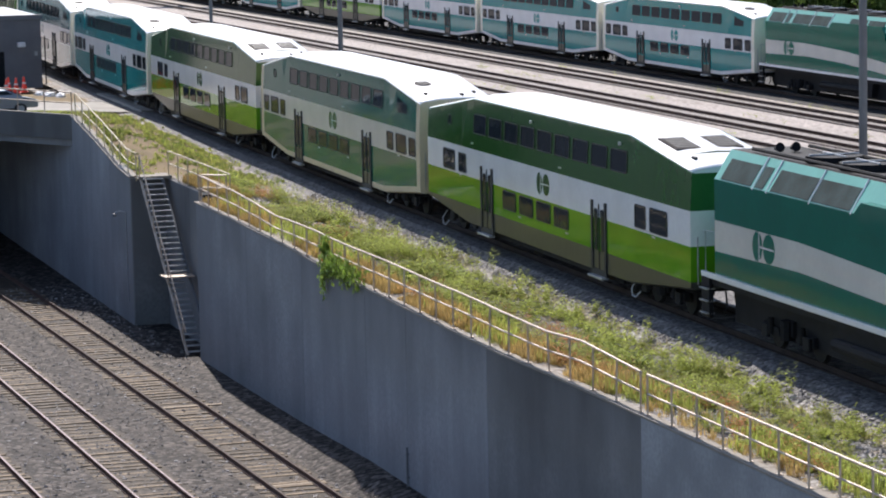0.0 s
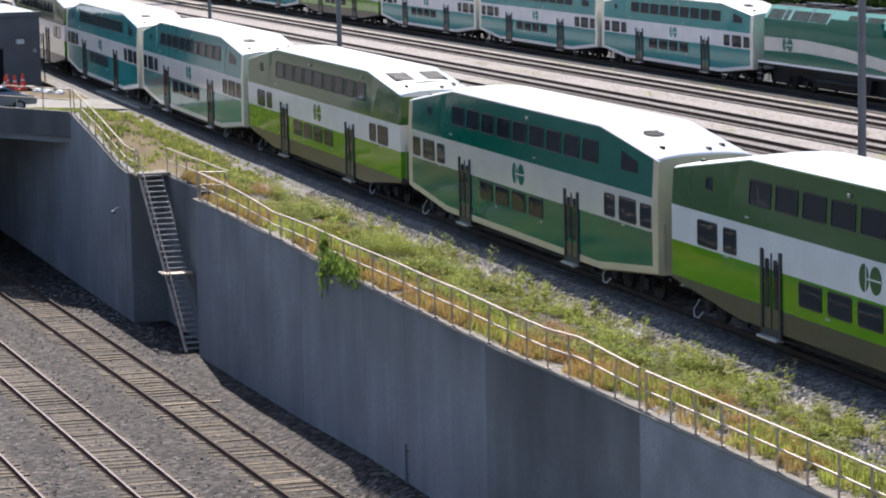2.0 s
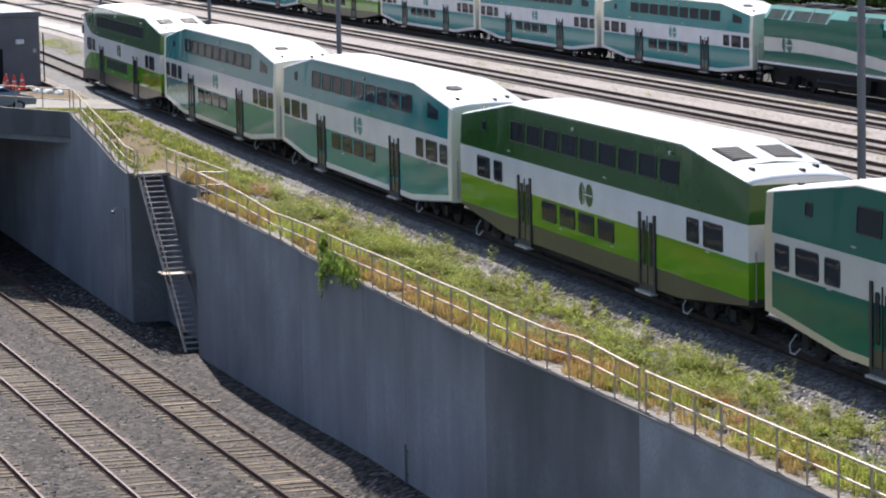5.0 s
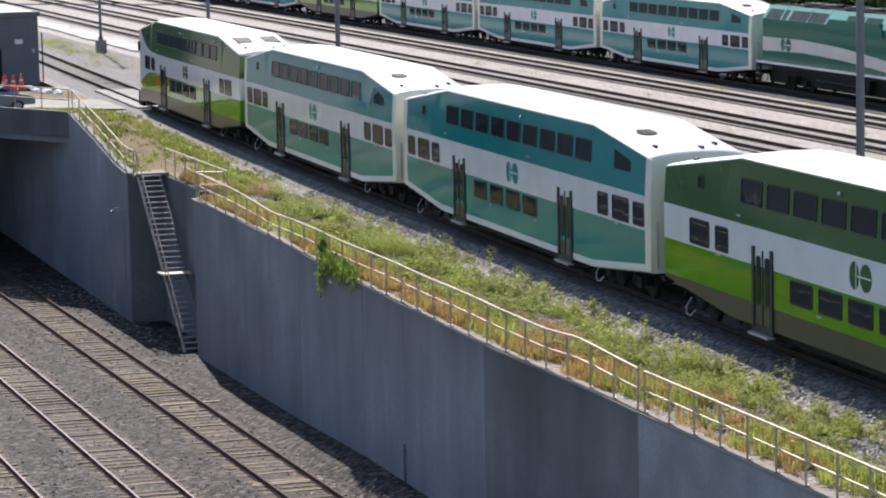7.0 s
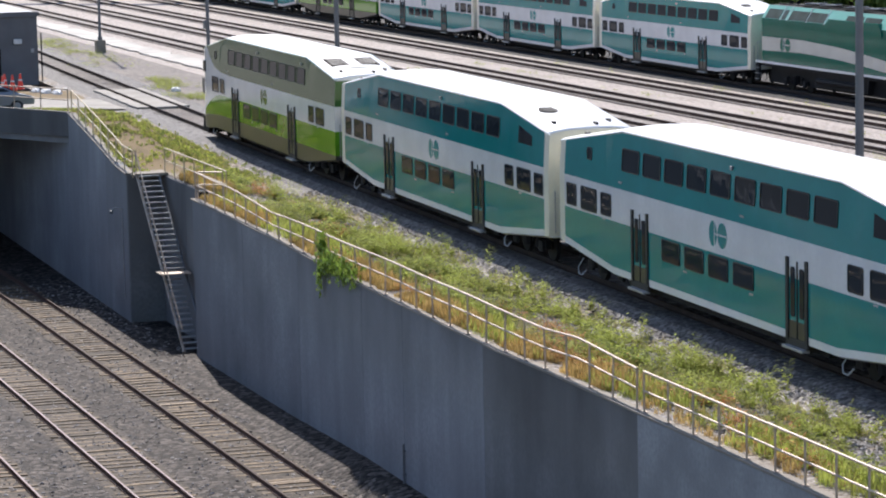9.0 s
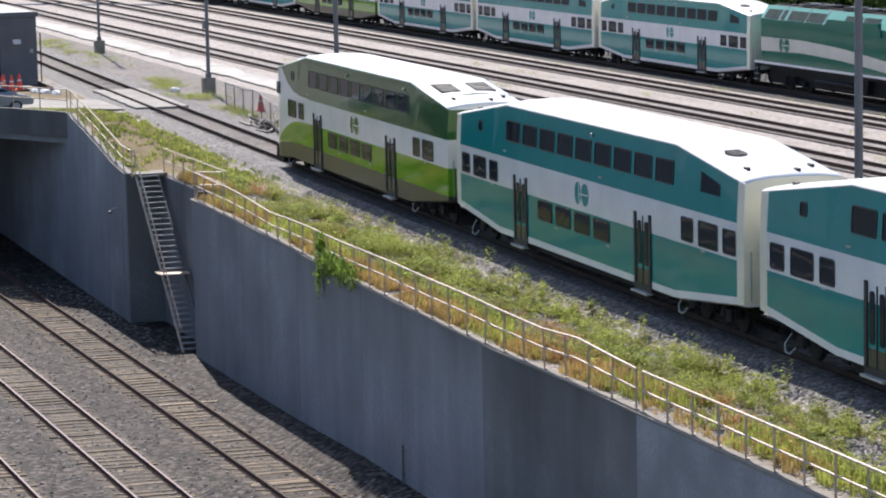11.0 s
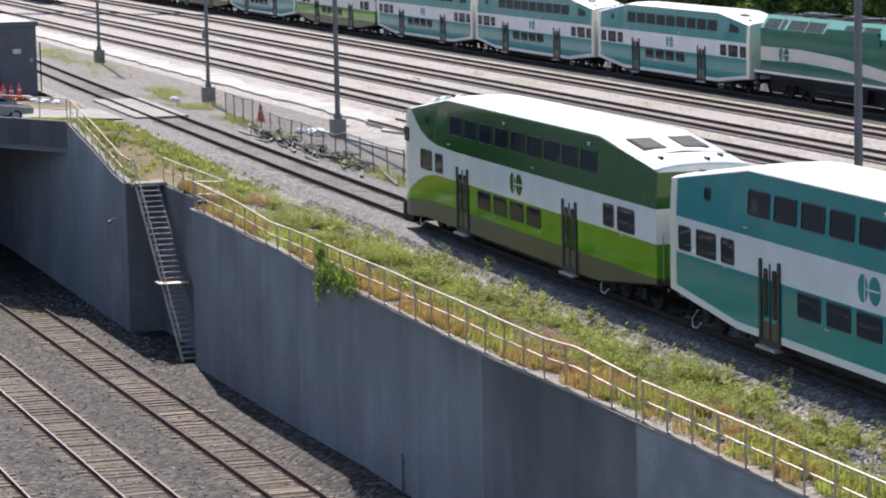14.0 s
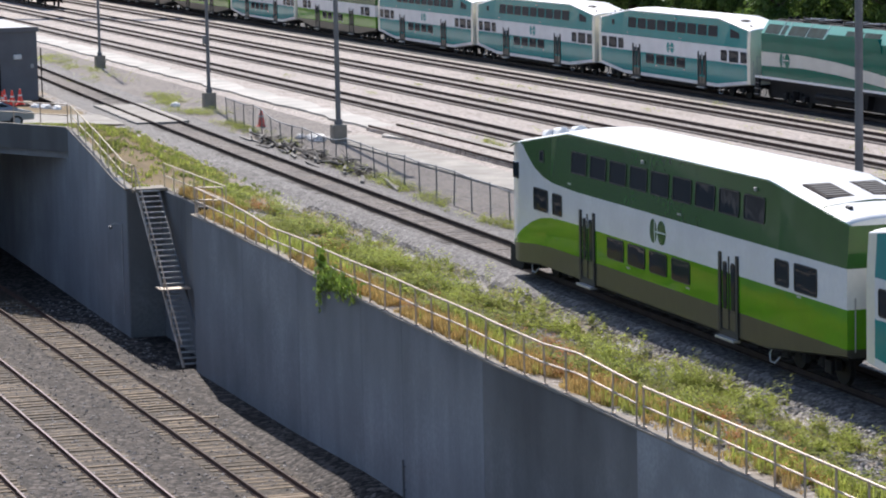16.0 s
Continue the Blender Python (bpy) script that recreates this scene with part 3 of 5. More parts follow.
    for r0, r1 in zip(rows, rows[1:]):
        for k in range(7):
            bm.faces.new((r0[k], r0[k + 1], r1[k + 1], r1[k]))
    part("deck_surface", bm, "crib", deck)
    # Unseen wall added across the cutting; pale coping for reflections, height against low sky.
    def far_top(x):
        return lerp_table([(-164, 1.6), (-136, 1.6), (-114, -1.7), (40, -1.7)], x)
    w = thing("wall_7", pose(0, 0, 0), "unseen plain wall added opposite for reflections and against low sky", "wall", "", "structure")
    for x0, x1 in ((-160, -136), (-136, -114), (-114, -70), (-70, -20), (-20, 40)):
        for name, mat, lo, hi, grow in (("panel", "concrete", None, -0.12, 0.0), ("coping_stone", "newconcrete", -0.12, 0.0, 0.06)):
            bm = bmesh.new()
            vs = []
            for y in (-21.5 + grow, -21.95 - grow):
                for x in (x0, x1):
                    vs += [bm.verts.new((x, y, LOW - 0.3 if lo is None else far_top(x) + lo)), bm.verts.new((x, y, far_top(x) + hi))]
            for q in ((0, 2, 3, 1), (4, 5, 7, 6), (0, 1, 5, 4), (2, 6, 7, 3), (1, 3, 7, 5), (0, 4, 6, 2)):
                bm.faces.new([vs[i] for i in q])
            part(name, bm, mat, w)
    # Unseen ground, added so that the near coaches mirror something dark.
    sheet("ground_south", [(-3000, -21.9), (40, -21.9), (40, -3000), (-3000, -3000)], -1.95, "oily", "unseen dark ground added for the near coaches' reflections")
    # Unseen lighter sheet, added to pale the reflections on far coaches.
    sheet("pavement_5", [(-1500, -23), (-190, -23), (-190, -300), (-1500, -300)], -1.9, "ballast", "unseen gravel sheet added for the far coaches' reflections")
    # A gantry across the far yard, whose shade falls over the sidings.
    g = thing("yard_gantry", pose(-309, 0, 0), "dark steel gantry spanning the far yard sidings", "gantry", "", "structure")
    part("beam", B(-1.3, 1.3, 8, 62, 7.2, 8.2, bevel=0.02), "pole", g)
    for y in (8.5, 61.5):
        part("leg", B(-0.3, 0.3, y - 0.3, y + 0.3, -1.6, 7.2), "pole", g)


# ---- railings ----
def railing(name, pts, spacing, height, label, bulge=None, paint="galv"):
    """A pipe railing along base points: two long pipes and upright posts."""
    r = thing(name, pose(0, 0, 0), label, "railing", "pipe railings")
    pts = [Vector(p) for p in pts]
    lens = [0]
    for a, b in zip(pts, pts[1:]):
        lens.append(lens[-1] + (b - a).length)

    def at(s):
        for (l0, a), (l1, b) in zip(zip(lens, pts), zip(lens[1:], pts[1:])):
            if s <= l1 + 1e-6:
                return a + (b - a) * ((s - l0) / max(l1 - l0, 1e-6))
        return pts[-1]

    lift = (lambda p: bulge(p)) if bulge else (lambda p: Vector((0, 0, 0)))
    n = max(1, round(lens[-1] / spacing))
    up = Vector((0, 0, height))
    path = sorted({round(lens[-1] * i / (n * 2), 4) for i in range(n * 2 + 1)} | {round(v, 4) for v in lens})
    part("top_rail", T([at(s) + up + lift(at(s)) for s in path], 0.03), paint, r)
    part("mid_rail", T([at(s) + up * 0.52 + lift(at(s)) * 0.7 for s in path], 0.026), paint, r)
    for i in range(n + 1):
        p = at(lens[-1] * i / n)
        post = part("post", T([p - Vector((0, 0, 0.12)), p + up + lift(p)], 0.027), paint, r)
        part("foot_plate", B(p.x - 0.07, p.x + 0.07, p.y - 0.07, p.y + 0.07, p.z - 0.01, p.z + 0.015), "galv", post)
    return r


RAIL_TOP = [(-113.5, 1.02), (-108, 1.0), (-104.7, 0.9), (-101.5, 0.82), (-96, 0.97), (-90.5, 1.04), (-81.5, 1.1), (-74, 1.02), (-71.6, 1.1), (-69.5, 1.0), (-67.5, 0.94)]


def bent(p):
    # The pipes are knocked out of line here and there.
    return Vector((0, 0.03 * math.sin(p.x * 0.7), lerp_table(RAIL_TOP, p.x) - 1.0))


def build_railings():
    y = WALL_Y + 0.1
    railing("railing", [(x, y, wall_top(x)) for x in (-113.3, -107.6, -99.5, -95, -86, -78, -72, -67.75)], 1.55, 1.0, "long bent galvanised pipe railing on the wall coping", bent)
    railing("railing", [(-67.3, y, wall_top(-67.3)), (-60, y, wall_top(-60)), (-38, y, wall_top(-38))], 1.5, 0.95, "galvanised pipe railing on the newer wall")
    railing("railing", [(-122.6, -5.45, 0.12), (-112.4, -5.3, 0.1)], 1.7, 1.05, "cream pipe railing above the stair recess", None, "pipe")
    railing("railing", [(-113.3, -6.2, 0.08), (-112.6, -5.4, 0.1)], 1.0, 1.0, "short galvanised railing across the end of the recess")
    railing("railing", [(-122.3, PORTAL_Y + 0.15, 0.16), (-124.2, PORTAL_Y + 0.15, 0.2), (-129.5, PORTAL_Y + 0.15, 0.98), (-135.5, PORTAL_Y + 0.15, 1.74)], 1.6, 1.0, "cream pipe railing climbing toward the portal", None, "pipe")
    d = Vector((math.cos(radians(-152)), math.sin(radians(-152)), 0))
    railing("railing", [tuple(Vector((-135.7, PORTAL_Y + 0.15, 1.76)) + d * k) for k in (0.2, 14)], 1.9, 1.0, "grey pipe railing along the portal deck")


def build_stair():
    top, foot, n = Vector((-122.3, -6.22, 0.18)), Vector((-114.5, -6.22, -6.0)), 32
    st = thing("stair", pose(0, 0, 0), "steep grey steel stair down the wall recess", "stair")
    d = (foot - top) / n
    bm = B(-0.14, 0.14, -0.42, 0.42, -0.04, 0.0)
    me = mesh_of("tread", bm, "steel")
    low = mesh_of("tread", B(-0.13, 0.13, -0.42, 0.18, -0.04, 0.0), "steel")
    for i in range(n):
        ob = part("tread", me if i < 18 else low, None, st)
        p = top + d * (i + 0.3)
        ob.matrix_basis = pose(p.x, p.y, p.z)
    for s in (-0.45, 0.45):
        part("stringer", T([top + Vector((-0.1, s, -0.05)), foot + Vector((0, s, 0))], 0.06, 6), "pole" if s > 0 else "galv", st)
    rail = part("handrail", T([top + Vector((0, -0.5, 0.9)), foot + Vector((0, -0.5, 0.9))], 0.028), "galv", st)
    for i in range(0, n + 1, 5):
        p = top + d * i + Vector((0, -0.5, 0))
        part("post", T([p, p + Vector((0, 0, 0.95))], 0.024), "galv", rail)
    mid = top + d * 18
    part("landing", B(mid.x - 0.4, mid.x + 0.7, -6.9, -5.7, mid.z - 0.05, mid.z + 0.0), "galv", st)
    part("top_landing", B(-123.4, -122.2, -6.75, -5.4, 0.08, 0.2), "coping", st)


# ---- rolling stock ----
HALF = 12.55
ROOF = [(-12.55, 4.06), (-7.2, 4.75), (7.7, 4.75), (12.55, 4.12)]
BOTTOM = [(-12.55, 1.0), (-7.9, 0.52), (7.6, 0.5), (12.55, 0.95)]
CAB_ROOF = [(-13.15, 3.95), (-12.7, 4.08), (-7.6, 4.75), (7.7, 4.75), (12.55, 4.12)]
CAB_BOTTOM = [(-13.15, 0.34), (-12.3, 0.3), (-11.4, 0.36), (-10.4, 0.45), (7.6, 0.45), (12.55, 0.95)]
CAB_TOP_CURVE = [(-13.15, 4.6), (-12.4, 4.35), (-11.94, 4.17), (-11.2, 3.75), (-10.6, 3.5), (-9.7, 3.27), (-8.73, 3.16), (-6.7, 3.1)]
CAB_LOW_CURVE = [(-13.15, 0.9), (-12.68, 1.05), (-11.9, 1.42), (-10.96, 1.75), (-10.0, 1.98), (-8.8, 2.1), (-6.7, 2.12)]
CAB_DARK_CURVE = [(-13.15, 0.9), (-12.6, 0.92), (-12.0, 0.98), (-10.5, 1.1), (-9, 1.16)]
ROOF_ARC = [(-1.40, 0.0), (-1.37, 0.04), (-1.2, 0.09), (-0.7, 0.15), (0.0, 0.17), (0.7, 0.15), (1.2, 0.09), (1.37, 0.04), (1.40, 0.0)]


def coach_body(scheme):
    """The shell of a two-level coach: lofted sections whose paint bands are strips of their own."""
    cab = scheme == "cab"
    green = scheme in ("green", "cab")
    roof, low = (CAB_ROOF, CAB_BOTTOM) if cab else (ROOF, BOTTOM)
    names = {"green": ["charcoal", "lime", "white", "olive", "roof"], "cab": ["charcoal", "lime", "white", "olive", "roof"],
             "teal": ["white", "teal", "white", "teal", "roof"], "dark": ["cream", "darkgreen", "oldwhite", "darkgreen", "roof"]}[scheme] + ["ivory" if scheme != "dark" else "cream"]
    x0 = roof[0][0]
    xs = sorted(set([x0, HALF, -12.1, 12.1, -7.2, 7.7, -7.9, 7.6] + list(np.arange(-11.5, 12.1, 1.0)) + ([-13.0, -12.7, -12.4] + list(np.arange(-12.2, -6.6, 0.4)) if cab else [])))
    bm = bmesh.new()
    rings = []
    for x in xs:
        zt, zb = lerp_table(roof, x), lerp_table(low, x)
        if cab:
            lv = [zb, max(zb + 0.01, lerp_table(CAB_DARK_CURVE, x)), lerp_table(CAB_LOW_CURVE, x), lerp_table(CAB_TOP_CURVE, x), zt]
        elif green:
            lv = [zb, max(zb + 0.02, 1.16), 2.13, 3.1, zt]
        else:
            lv = [zb, zb + 0.26, 2.12, 3.1, zt]
        lv[3] = min(lv[3], zt - 0.01)
        lv[2] = max(lv[2], lv[1] + 0.01)
        w = 1.0
        if cab and x < -12.0:
            w = 1 - 0.10 * ((-12.0 - x) / 1.15) ** 2
        side = [(-1.36 * w, lv[0])] + [(-1.49 * w, lv[0] + 0.06)] + [(-w * (1.49 - 0.09 * max(0, z - 3.1) / 1.65), z) for z in lv[1:-1]]
        top = [(y * w * (1 if zt > 4.6 else 1.02), zt + h) for y, h in ROOF_ARC]
        full = side + top + [(-y, z) for y, z in reversed(side)]
        rings.append([bm.verts.new((x, y, z)) for y, z in full])
    n = len(rings[0])
    # Strip index of each face round the ring.
    strips = [0, 0, 1, 2, 3] + [4] * 8 + [3, 2, 1, 0, 0]
    for xa, r0, r1 in zip(xs, rings, rings[1:]):
        for k in range(n - 1):
            s = strips[k]
            f = bm.faces.new((r0[k], r0[k + 1], r1[k + 1], r1[k]))
            f.smooth = 4 < k < 13
            end_strip = not green and (xa >= 12.05 or xa < -12.15) and s < 4
            f.material_index = 5 if end_strip else s
        bm.faces.new((r0[n - 1], r0[0], r1[0], r1[n - 1])).material_index = 0
    for ring in (rings[0], rings[-1]):
        for k in range(1, n // 2):
            quad = [ring[k], ring[k + 1], ring[n - 2 - k], ring[n - 1 - k]]
            if len(set(quad)) == 4:
                bm.faces.new(quad).material_index = (strips[k] if green else 5)
            elif len(set(quad)) == 3:
                bm.faces.new([v for i, v in enumerate(quad) if v not in quad[:i]]).material_index = strips[k]
        bm.faces.new([ring[0], ring[1], ring[n - 2], ring[n - 1]]).material_index = 0
    return mesh_of("body", bm, names)


def side_y(z):
    return 1.49 - 0.09 * max(0, z - 3.1) / 1.65


def window_mesh(w, h):
    """A pane in a raised rubber surround; its middle at the origin, facing -y."""
    frame_bm = bmesh.new()
    outer, inner = rounded(-w / 2 - 0.035, w / 2 + 0.035, -h / 2 - 0.035, h / 2 + 0.035, 0.085), rounded(-w / 2, w / 2, -h / 2, h / 2, 0.06)
    a = [frame_bm.verts.new((x, 0.01, z)) for x, z in outer]
    b = [frame_bm.verts.new((x, -0.022, z)) for x, z in outer]
    c = [frame_bm.verts.new((x, -0.022, z)) for x, z in inner]
    d = [frame_bm.verts.new((x, 0.01, z)) for x, z in inner]
    n = len(outer)
    for i in range(n):
        j = (i + 1) % n
        for p, q in ((a, b), (b, c), (c, d)):
            frame_bm.faces.new((p[i], p[j], q[j], q[i]))
    pane = prism(bmesh.new(), inner, -0.006, 0.012)
    return mesh_of("window_frame", frame_bm, "rubber"), mesh_of("pane", pane, "glass")


WIN_UP, WIN_END_N, WIN_END_W, WIN_SMALL = window_mesh(1.3, 0.6), window_mesh(0.8, 0.6), window_mesh(1.3, 0.64), window_mesh(0.36, 0.3)
WIN_LOW = window_mesh(1.28, 0.55)


def put_window(parent, meshes, x, z, side):
    wdw = part("window_frame", meshes[0], None, parent)
    wdw.matrix_basis = pose(x, side * (side_y(z) + 0.002), z, math.degrees(math.atan2(0.09, 1.65)) * -1 * (z > 3.1), 0, 0 if side < 0 else 180)
    # The panes of the lower deck lean in a little at the top.
    part("pane", meshes[1], None, wdw).matrix_basis = pose(0, -0.012, 0, -2.4) if z < 2 else pose(0, 0, 0)


def emblem_mesh():
    """Two plain green half-moons with pale bars."""
    bm = bmesh.new()
    for cx, w in ((-0.32, 0.27), (0.32, 0.32)):
        poly = [(cx + w * math.cos(a), 0.34 * math.sin(a)) for a in np.linspace(0, 2 * math.pi, 22)[:-1]]
        prism(bm, poly, -0.008, 0.004, 0)
    box(bm, -0.16, 0.62, -0.011, 0.002, -0.02, 0.02, 1)
    box(bm, -0.23, -0.19, -0.011, 0.002, -0.33, 0.33, 1)
    return bm


EMBLEM = {k: mesh_of("emblem", emblem_mesh(), [k, "white"]) for k in ("teal", "darkgreen", "olive")}


def door_meshes(paint):
    bm = bmesh.new()
    box(bm, -0.6, 0.6, -0.012, 0.02, 0.55, 1.05, 2)
    for s in (-0.58, 0.58):
        box(bm, s - 0.075, s + 0.075, -0.045, 0.02, 0.55, 2.62, 1)
    box(bm, -0.02, 0.02, -0.03, 0.02, 0.55, 2.55, 1)
    box(bm, -0.65, 0.65, -0.03, 0.02, 0.42, 0.62, 1)
    leaf = mesh_of("door", bm, [paint, "rubber", "charcoal"])
    pane = bmesh.new()
    for s in (-0.27, 0.27):
        prism(pane, rounded(s - 0.13, s + 0.13, 1.15, 2.4, 0.09), -0.022, 0.0)
    step = box(bmesh.new(), -0.62, 0.62, -0.17, 0.05, 0.36, 0.43, bevel=0.01)
    return leaf, mesh_of("door_pane", pane, "glass"), mesh_of("step", step, "steel")


DOORS = {k: door_meshes(k) for k in ("teal", "darkgreen", "lime")}


def wheel_mesh():
    bm = bmesh.new()
    for r, y0, y1 in ((0.46, -0.045, 0.045), (0.5, 0.045, 0.075), (0.12, -0.08, -0.045)):
        prism(bm, [(r * math.cos(a), r * math.sin(a)) for a in np.linspace(0, 2 * math.pi, 25)[:-1]], y0, y1)
    return mesh_of("wheel", bm, "wheel")


WHEEL = wheel_mesh()


def bogie_frame_mesh(base):
    bm = bmesh.new()
    for s in (-1, 1):
        prism(bm, [(-base / 2 - 0.35, 0.42), (-base / 2 - 0.3, 0.68), (-0.6, 0.62), (-0.5, 0.42), (0.5, 0.42), (0.6, 0.62), (base / 2 + 0.3, 0.68), (base / 2 + 0.35, 0.42)], s * 1.05 - 0.07, s * 1.05 + 0.07)
        for x in (-base / 2, base / 2):
            box(bm, x - 0.2, x + 0.2, s * 1.16 - 0.05, s * 1.16 + 0.05, 0.32, 0.66, bevel=0.02)
            tube(bm, [(x - 0.32 * (1 if x > 0 else -1), s * 1.15, 0.42), (x - 0.32 * (1 if x > 0 else -1), s * 1.15, 0.85)], 0.09)
        tube(bm, [(0, s * 1.15, 0.4), (0, s * 1.15, 0.9)], 0.17)
    box(bm, -0.3, 0.3, -1.1, 1.1, 0.5, 0.9)
    return mesh_of("bogie_frame", bm, "black")


BOGIE = bogie_frame_mesh(2.6)


def add_bogie(parent, x, axles=(-1.3, 1.3), mesh=None):
    bg = part("bogie_frame", mesh or BOGIE, None, parent)
    bg.matrix_basis = pose(x, 0, 0)
    for a in axles:
        for s in (-1, 1):
            w = part("wheel", WHEEL, None, bg)
            w.matrix_basis = pose(a, s * 0.76, 0.47, 0, 0, 180 if s > 0 else 0)
    return bg


def coach(name, scheme, m, label):
    """A two-level commuter coach; its middle at the origin, rail level at z = 0."""
    cab, green = scheme == "cab", scheme in ("green", "cab")
    c = thing(name, m, label, "train coach", "commuter coaches")
    part("body", coach_body(scheme), None, c)
    emb = {"teal": "teal", "dark": "darkgreen"}.get(scheme, "olive")
    door_kind = {"teal": "teal", "dark": "darkgreen"}.get(scheme, "lime")
    for side in (-1, 1):
        for i in range(9):
            put_window(c, WIN_UP, -6.48 + 1.67 * i, 3.965, side)
        for i in range(4):
            put_window(c, WIN_LOW, -3.3 + 1.71 * i, 1.75, side)
        if green:
            ends = [(-9.95, WIN_END_W), (-8.4, WIN_END_N), (8.7, WIN_END_N), (10.15, WIN_END_W)]
        else:
            ends = [(-11.45, WIN_END_N), (-9.93, WIN_END_W), (-8.45, WIN_END_N), (8.63, WIN_END_N), (10.13, WIN_END_W), (11.6, WIN_END_N)]
            bm = prism(bmesh.new(), [(9.55, 0.0), (10.9, 0.0), (10.9, 0.32), (9.55, 0.56)], -0.012, 0.012)
            part("sloped_window", bm, "glass", c).matrix_basis = pose(0, side * (side_y(3.66) + 0.002), 3.66, side * math.degrees(math.atan2(0.09, 1.65)))
        for x, meshes in ends:
            put_window(c, meshes, x, 2.54, side)
        put_window(c, WIN_SMALL, -9.9, 3.9, side)
        e = part("emblem", EMBLEM[emb], None, c)
        e.matrix_basis = pose(0.08, side * 1.49, 2.63, 0, 0, 0 if side < 0 else 180)
        for x in (-5.68, 5.25):
            d = part("door", DOORS[door_kind][0], None, c)
            d.matrix_basis = pose(x, side * 1.49, 0, 0, 0, 0 if side < 0 else 180)
            part("door_pane", DOORS[door_kind][1], None, d)
            part("step", DOORS[door_kind][2], None, d, "pale steel step")
        # Edge trim along the roof, gutter and small side lamps.
        roof = CAB_ROOF if cab else ROOF
        part("gutter", T([(x, side * 1.405, z + 0.005) for x, z in roof], 0.028, 6), "roof" if not green else "olive", c)
        for x in (-1.2, 6.9) if green else (0.9,):
            part("marker_lamp", B(x, x + 0.14, side * 1.45 - 0.03, side * 1.45 + 0.03, 4.42, 4.52, bevel=0.01), "steel", c)
        for x, z in ((-7.4, 3.27), (1.6, 3.27), (-8.8, 2.08), (-2.4, 1.32), (2.2, 1.32), (9.6, 2.05)):
            part("small_plate", B(x, x + 0.26, side * 1.49 - 0.006, side * 1.49 + 0.006, z, z + 0.05), "steel", c)
    # End door, corner posts and gangway.
    for e in (-1, 1):
        if cab and e < 0:
            part("windscreen", prism(bmesh.new(), [(-0.9, 2.9), (0.9, 2.9), (0.85, 3.6), (-0.85, 3.6)], -0.02, 0.02), "glass", c).matrix_basis = pose(-13.16, 0, 0, 0, 0, 90)
            part("pilot", prism(bmesh.new(), [(-13.32, 0.1), (-12.1, 0.1), (-11.85, 0.42), (-12.15, 0.72), (-13.25, 0.86)], -1.42, 1.42), "black", c)
            part("coupler", B(-13.75, -13.0, -0.12, 0.12, 0.7, 0.95, bevel=0.03), "black", c)
            for s in (-1, 1):
                part("cab_side_window", B(-12.72, -12.22, s * 1.46 - 0.03, s * 1.46 + 0.03, 3.0, 3.52, bevel=0.02), "glass", c)
                part("headlamp", T([(-13.1, s * 0.8, 1.6), (-13.19, s * 0.8, 1.6)], 0.1, 12), "steel", c)
            for hx, hy, hr in ((-12.1, -0.45, 0.2), (-11.7, -0.2, 0.27), (-11.7, 0.35, 0.24), (-11.2, -0.35, 0.2), (-11.15, 0.2, 0.26)):
                hz = 4.05 + 0.13 * (hx + 12.2)
                part("roof_horn", T([(hx - 0.2, hy, hz), (hx - 0.12, hy, hz + 0.28), (hx + 0.2, hy, hz + 0.32), (hx + 0.3, hy, hz + 0.1)], [hr, hr * 0.95, hr * 0.9, hr * 0.6], 10), "roof", c, "white moulded horn cover")
            continue
        part("gangway", B(min(e * HALF, e * 12.95), max(e * HALF, e * 12.95), -0.55, 0.55, 1.2, 3.3, bevel=0.06), "rubber", c)
        part("coupler", B(min(e * 12.3, e * 13.0), max(e * 12.3, e * 13.0), -0.14, 0.14, 0.6, 0.9, bevel=0.03), "black", c)
        for s in (-1, 1):
            part("grab_rail", T([(e * (HALF + 0.05), s * 1.3, 1.1), (e * (HALF + 0.05), s * 1.3, 2.4)], 0.018, 6), "steel", c)
            part("air_hose", T([(e * 12.6, s * 0.5, 0.9), (e * 12.75, s * 0.52, 0.45), (e * 12.6, s * 0.55, 0.3)], 0.03, 6), "rubber", c)
    # Roof hatches and lifting eyes on the sloping roof ends.
    def roof_z(x, y):
        return lerp_table(CAB_ROOF if cab else ROOF, x) + 0.15 - 0.05 * abs(y)
    slope = math.degrees(math.atan2(4.75 - 4.12, 12.55 - 7.7))
    if green:
        for s in (-0.62, 0.62):
            hatch = part("roof_hatch", B(-0.75, 0.75, -0.38, 0.38, -0.02, 0.035, bevel=0.015), "hatch", c)
            hatch.matrix_basis = pose(9.6, s, roof_z(9.6, s) + 0.012, 0, slope, 0)
            for k in range(6):
                part("louvre", B(-0.62 + 0.22 * k, -0.5 + 0.22 * k, -0.32, 0.32, 0.03, 0.05), "rubber", hatch)
        part("roof_rib", T([(10.9, y, roof_z(10.9, y) + 0.02 - 0.03 * y * y) for y in np.linspace(-1.35, 1.35, 9)], 0.04, 6), "olive", c)
    else:
        v = part("roof_vent", T([(0, 0, -0.03), (0, 0, 0.05)], 0.3, 14), "hatch", c)
        v.matrix_basis = pose(9.7, -0.5, roof_z(9.7, 0.5), 0, slope, 0) @ Matrix.Diagonal((1.3, 1, 1, 1))
        for k in range(4):
            part("louvre", B(-0.24 + 0.13 * k, -0.18 + 0.13 * k, -0.22, 0.22, 0.05, 0.07), "rubber", v)
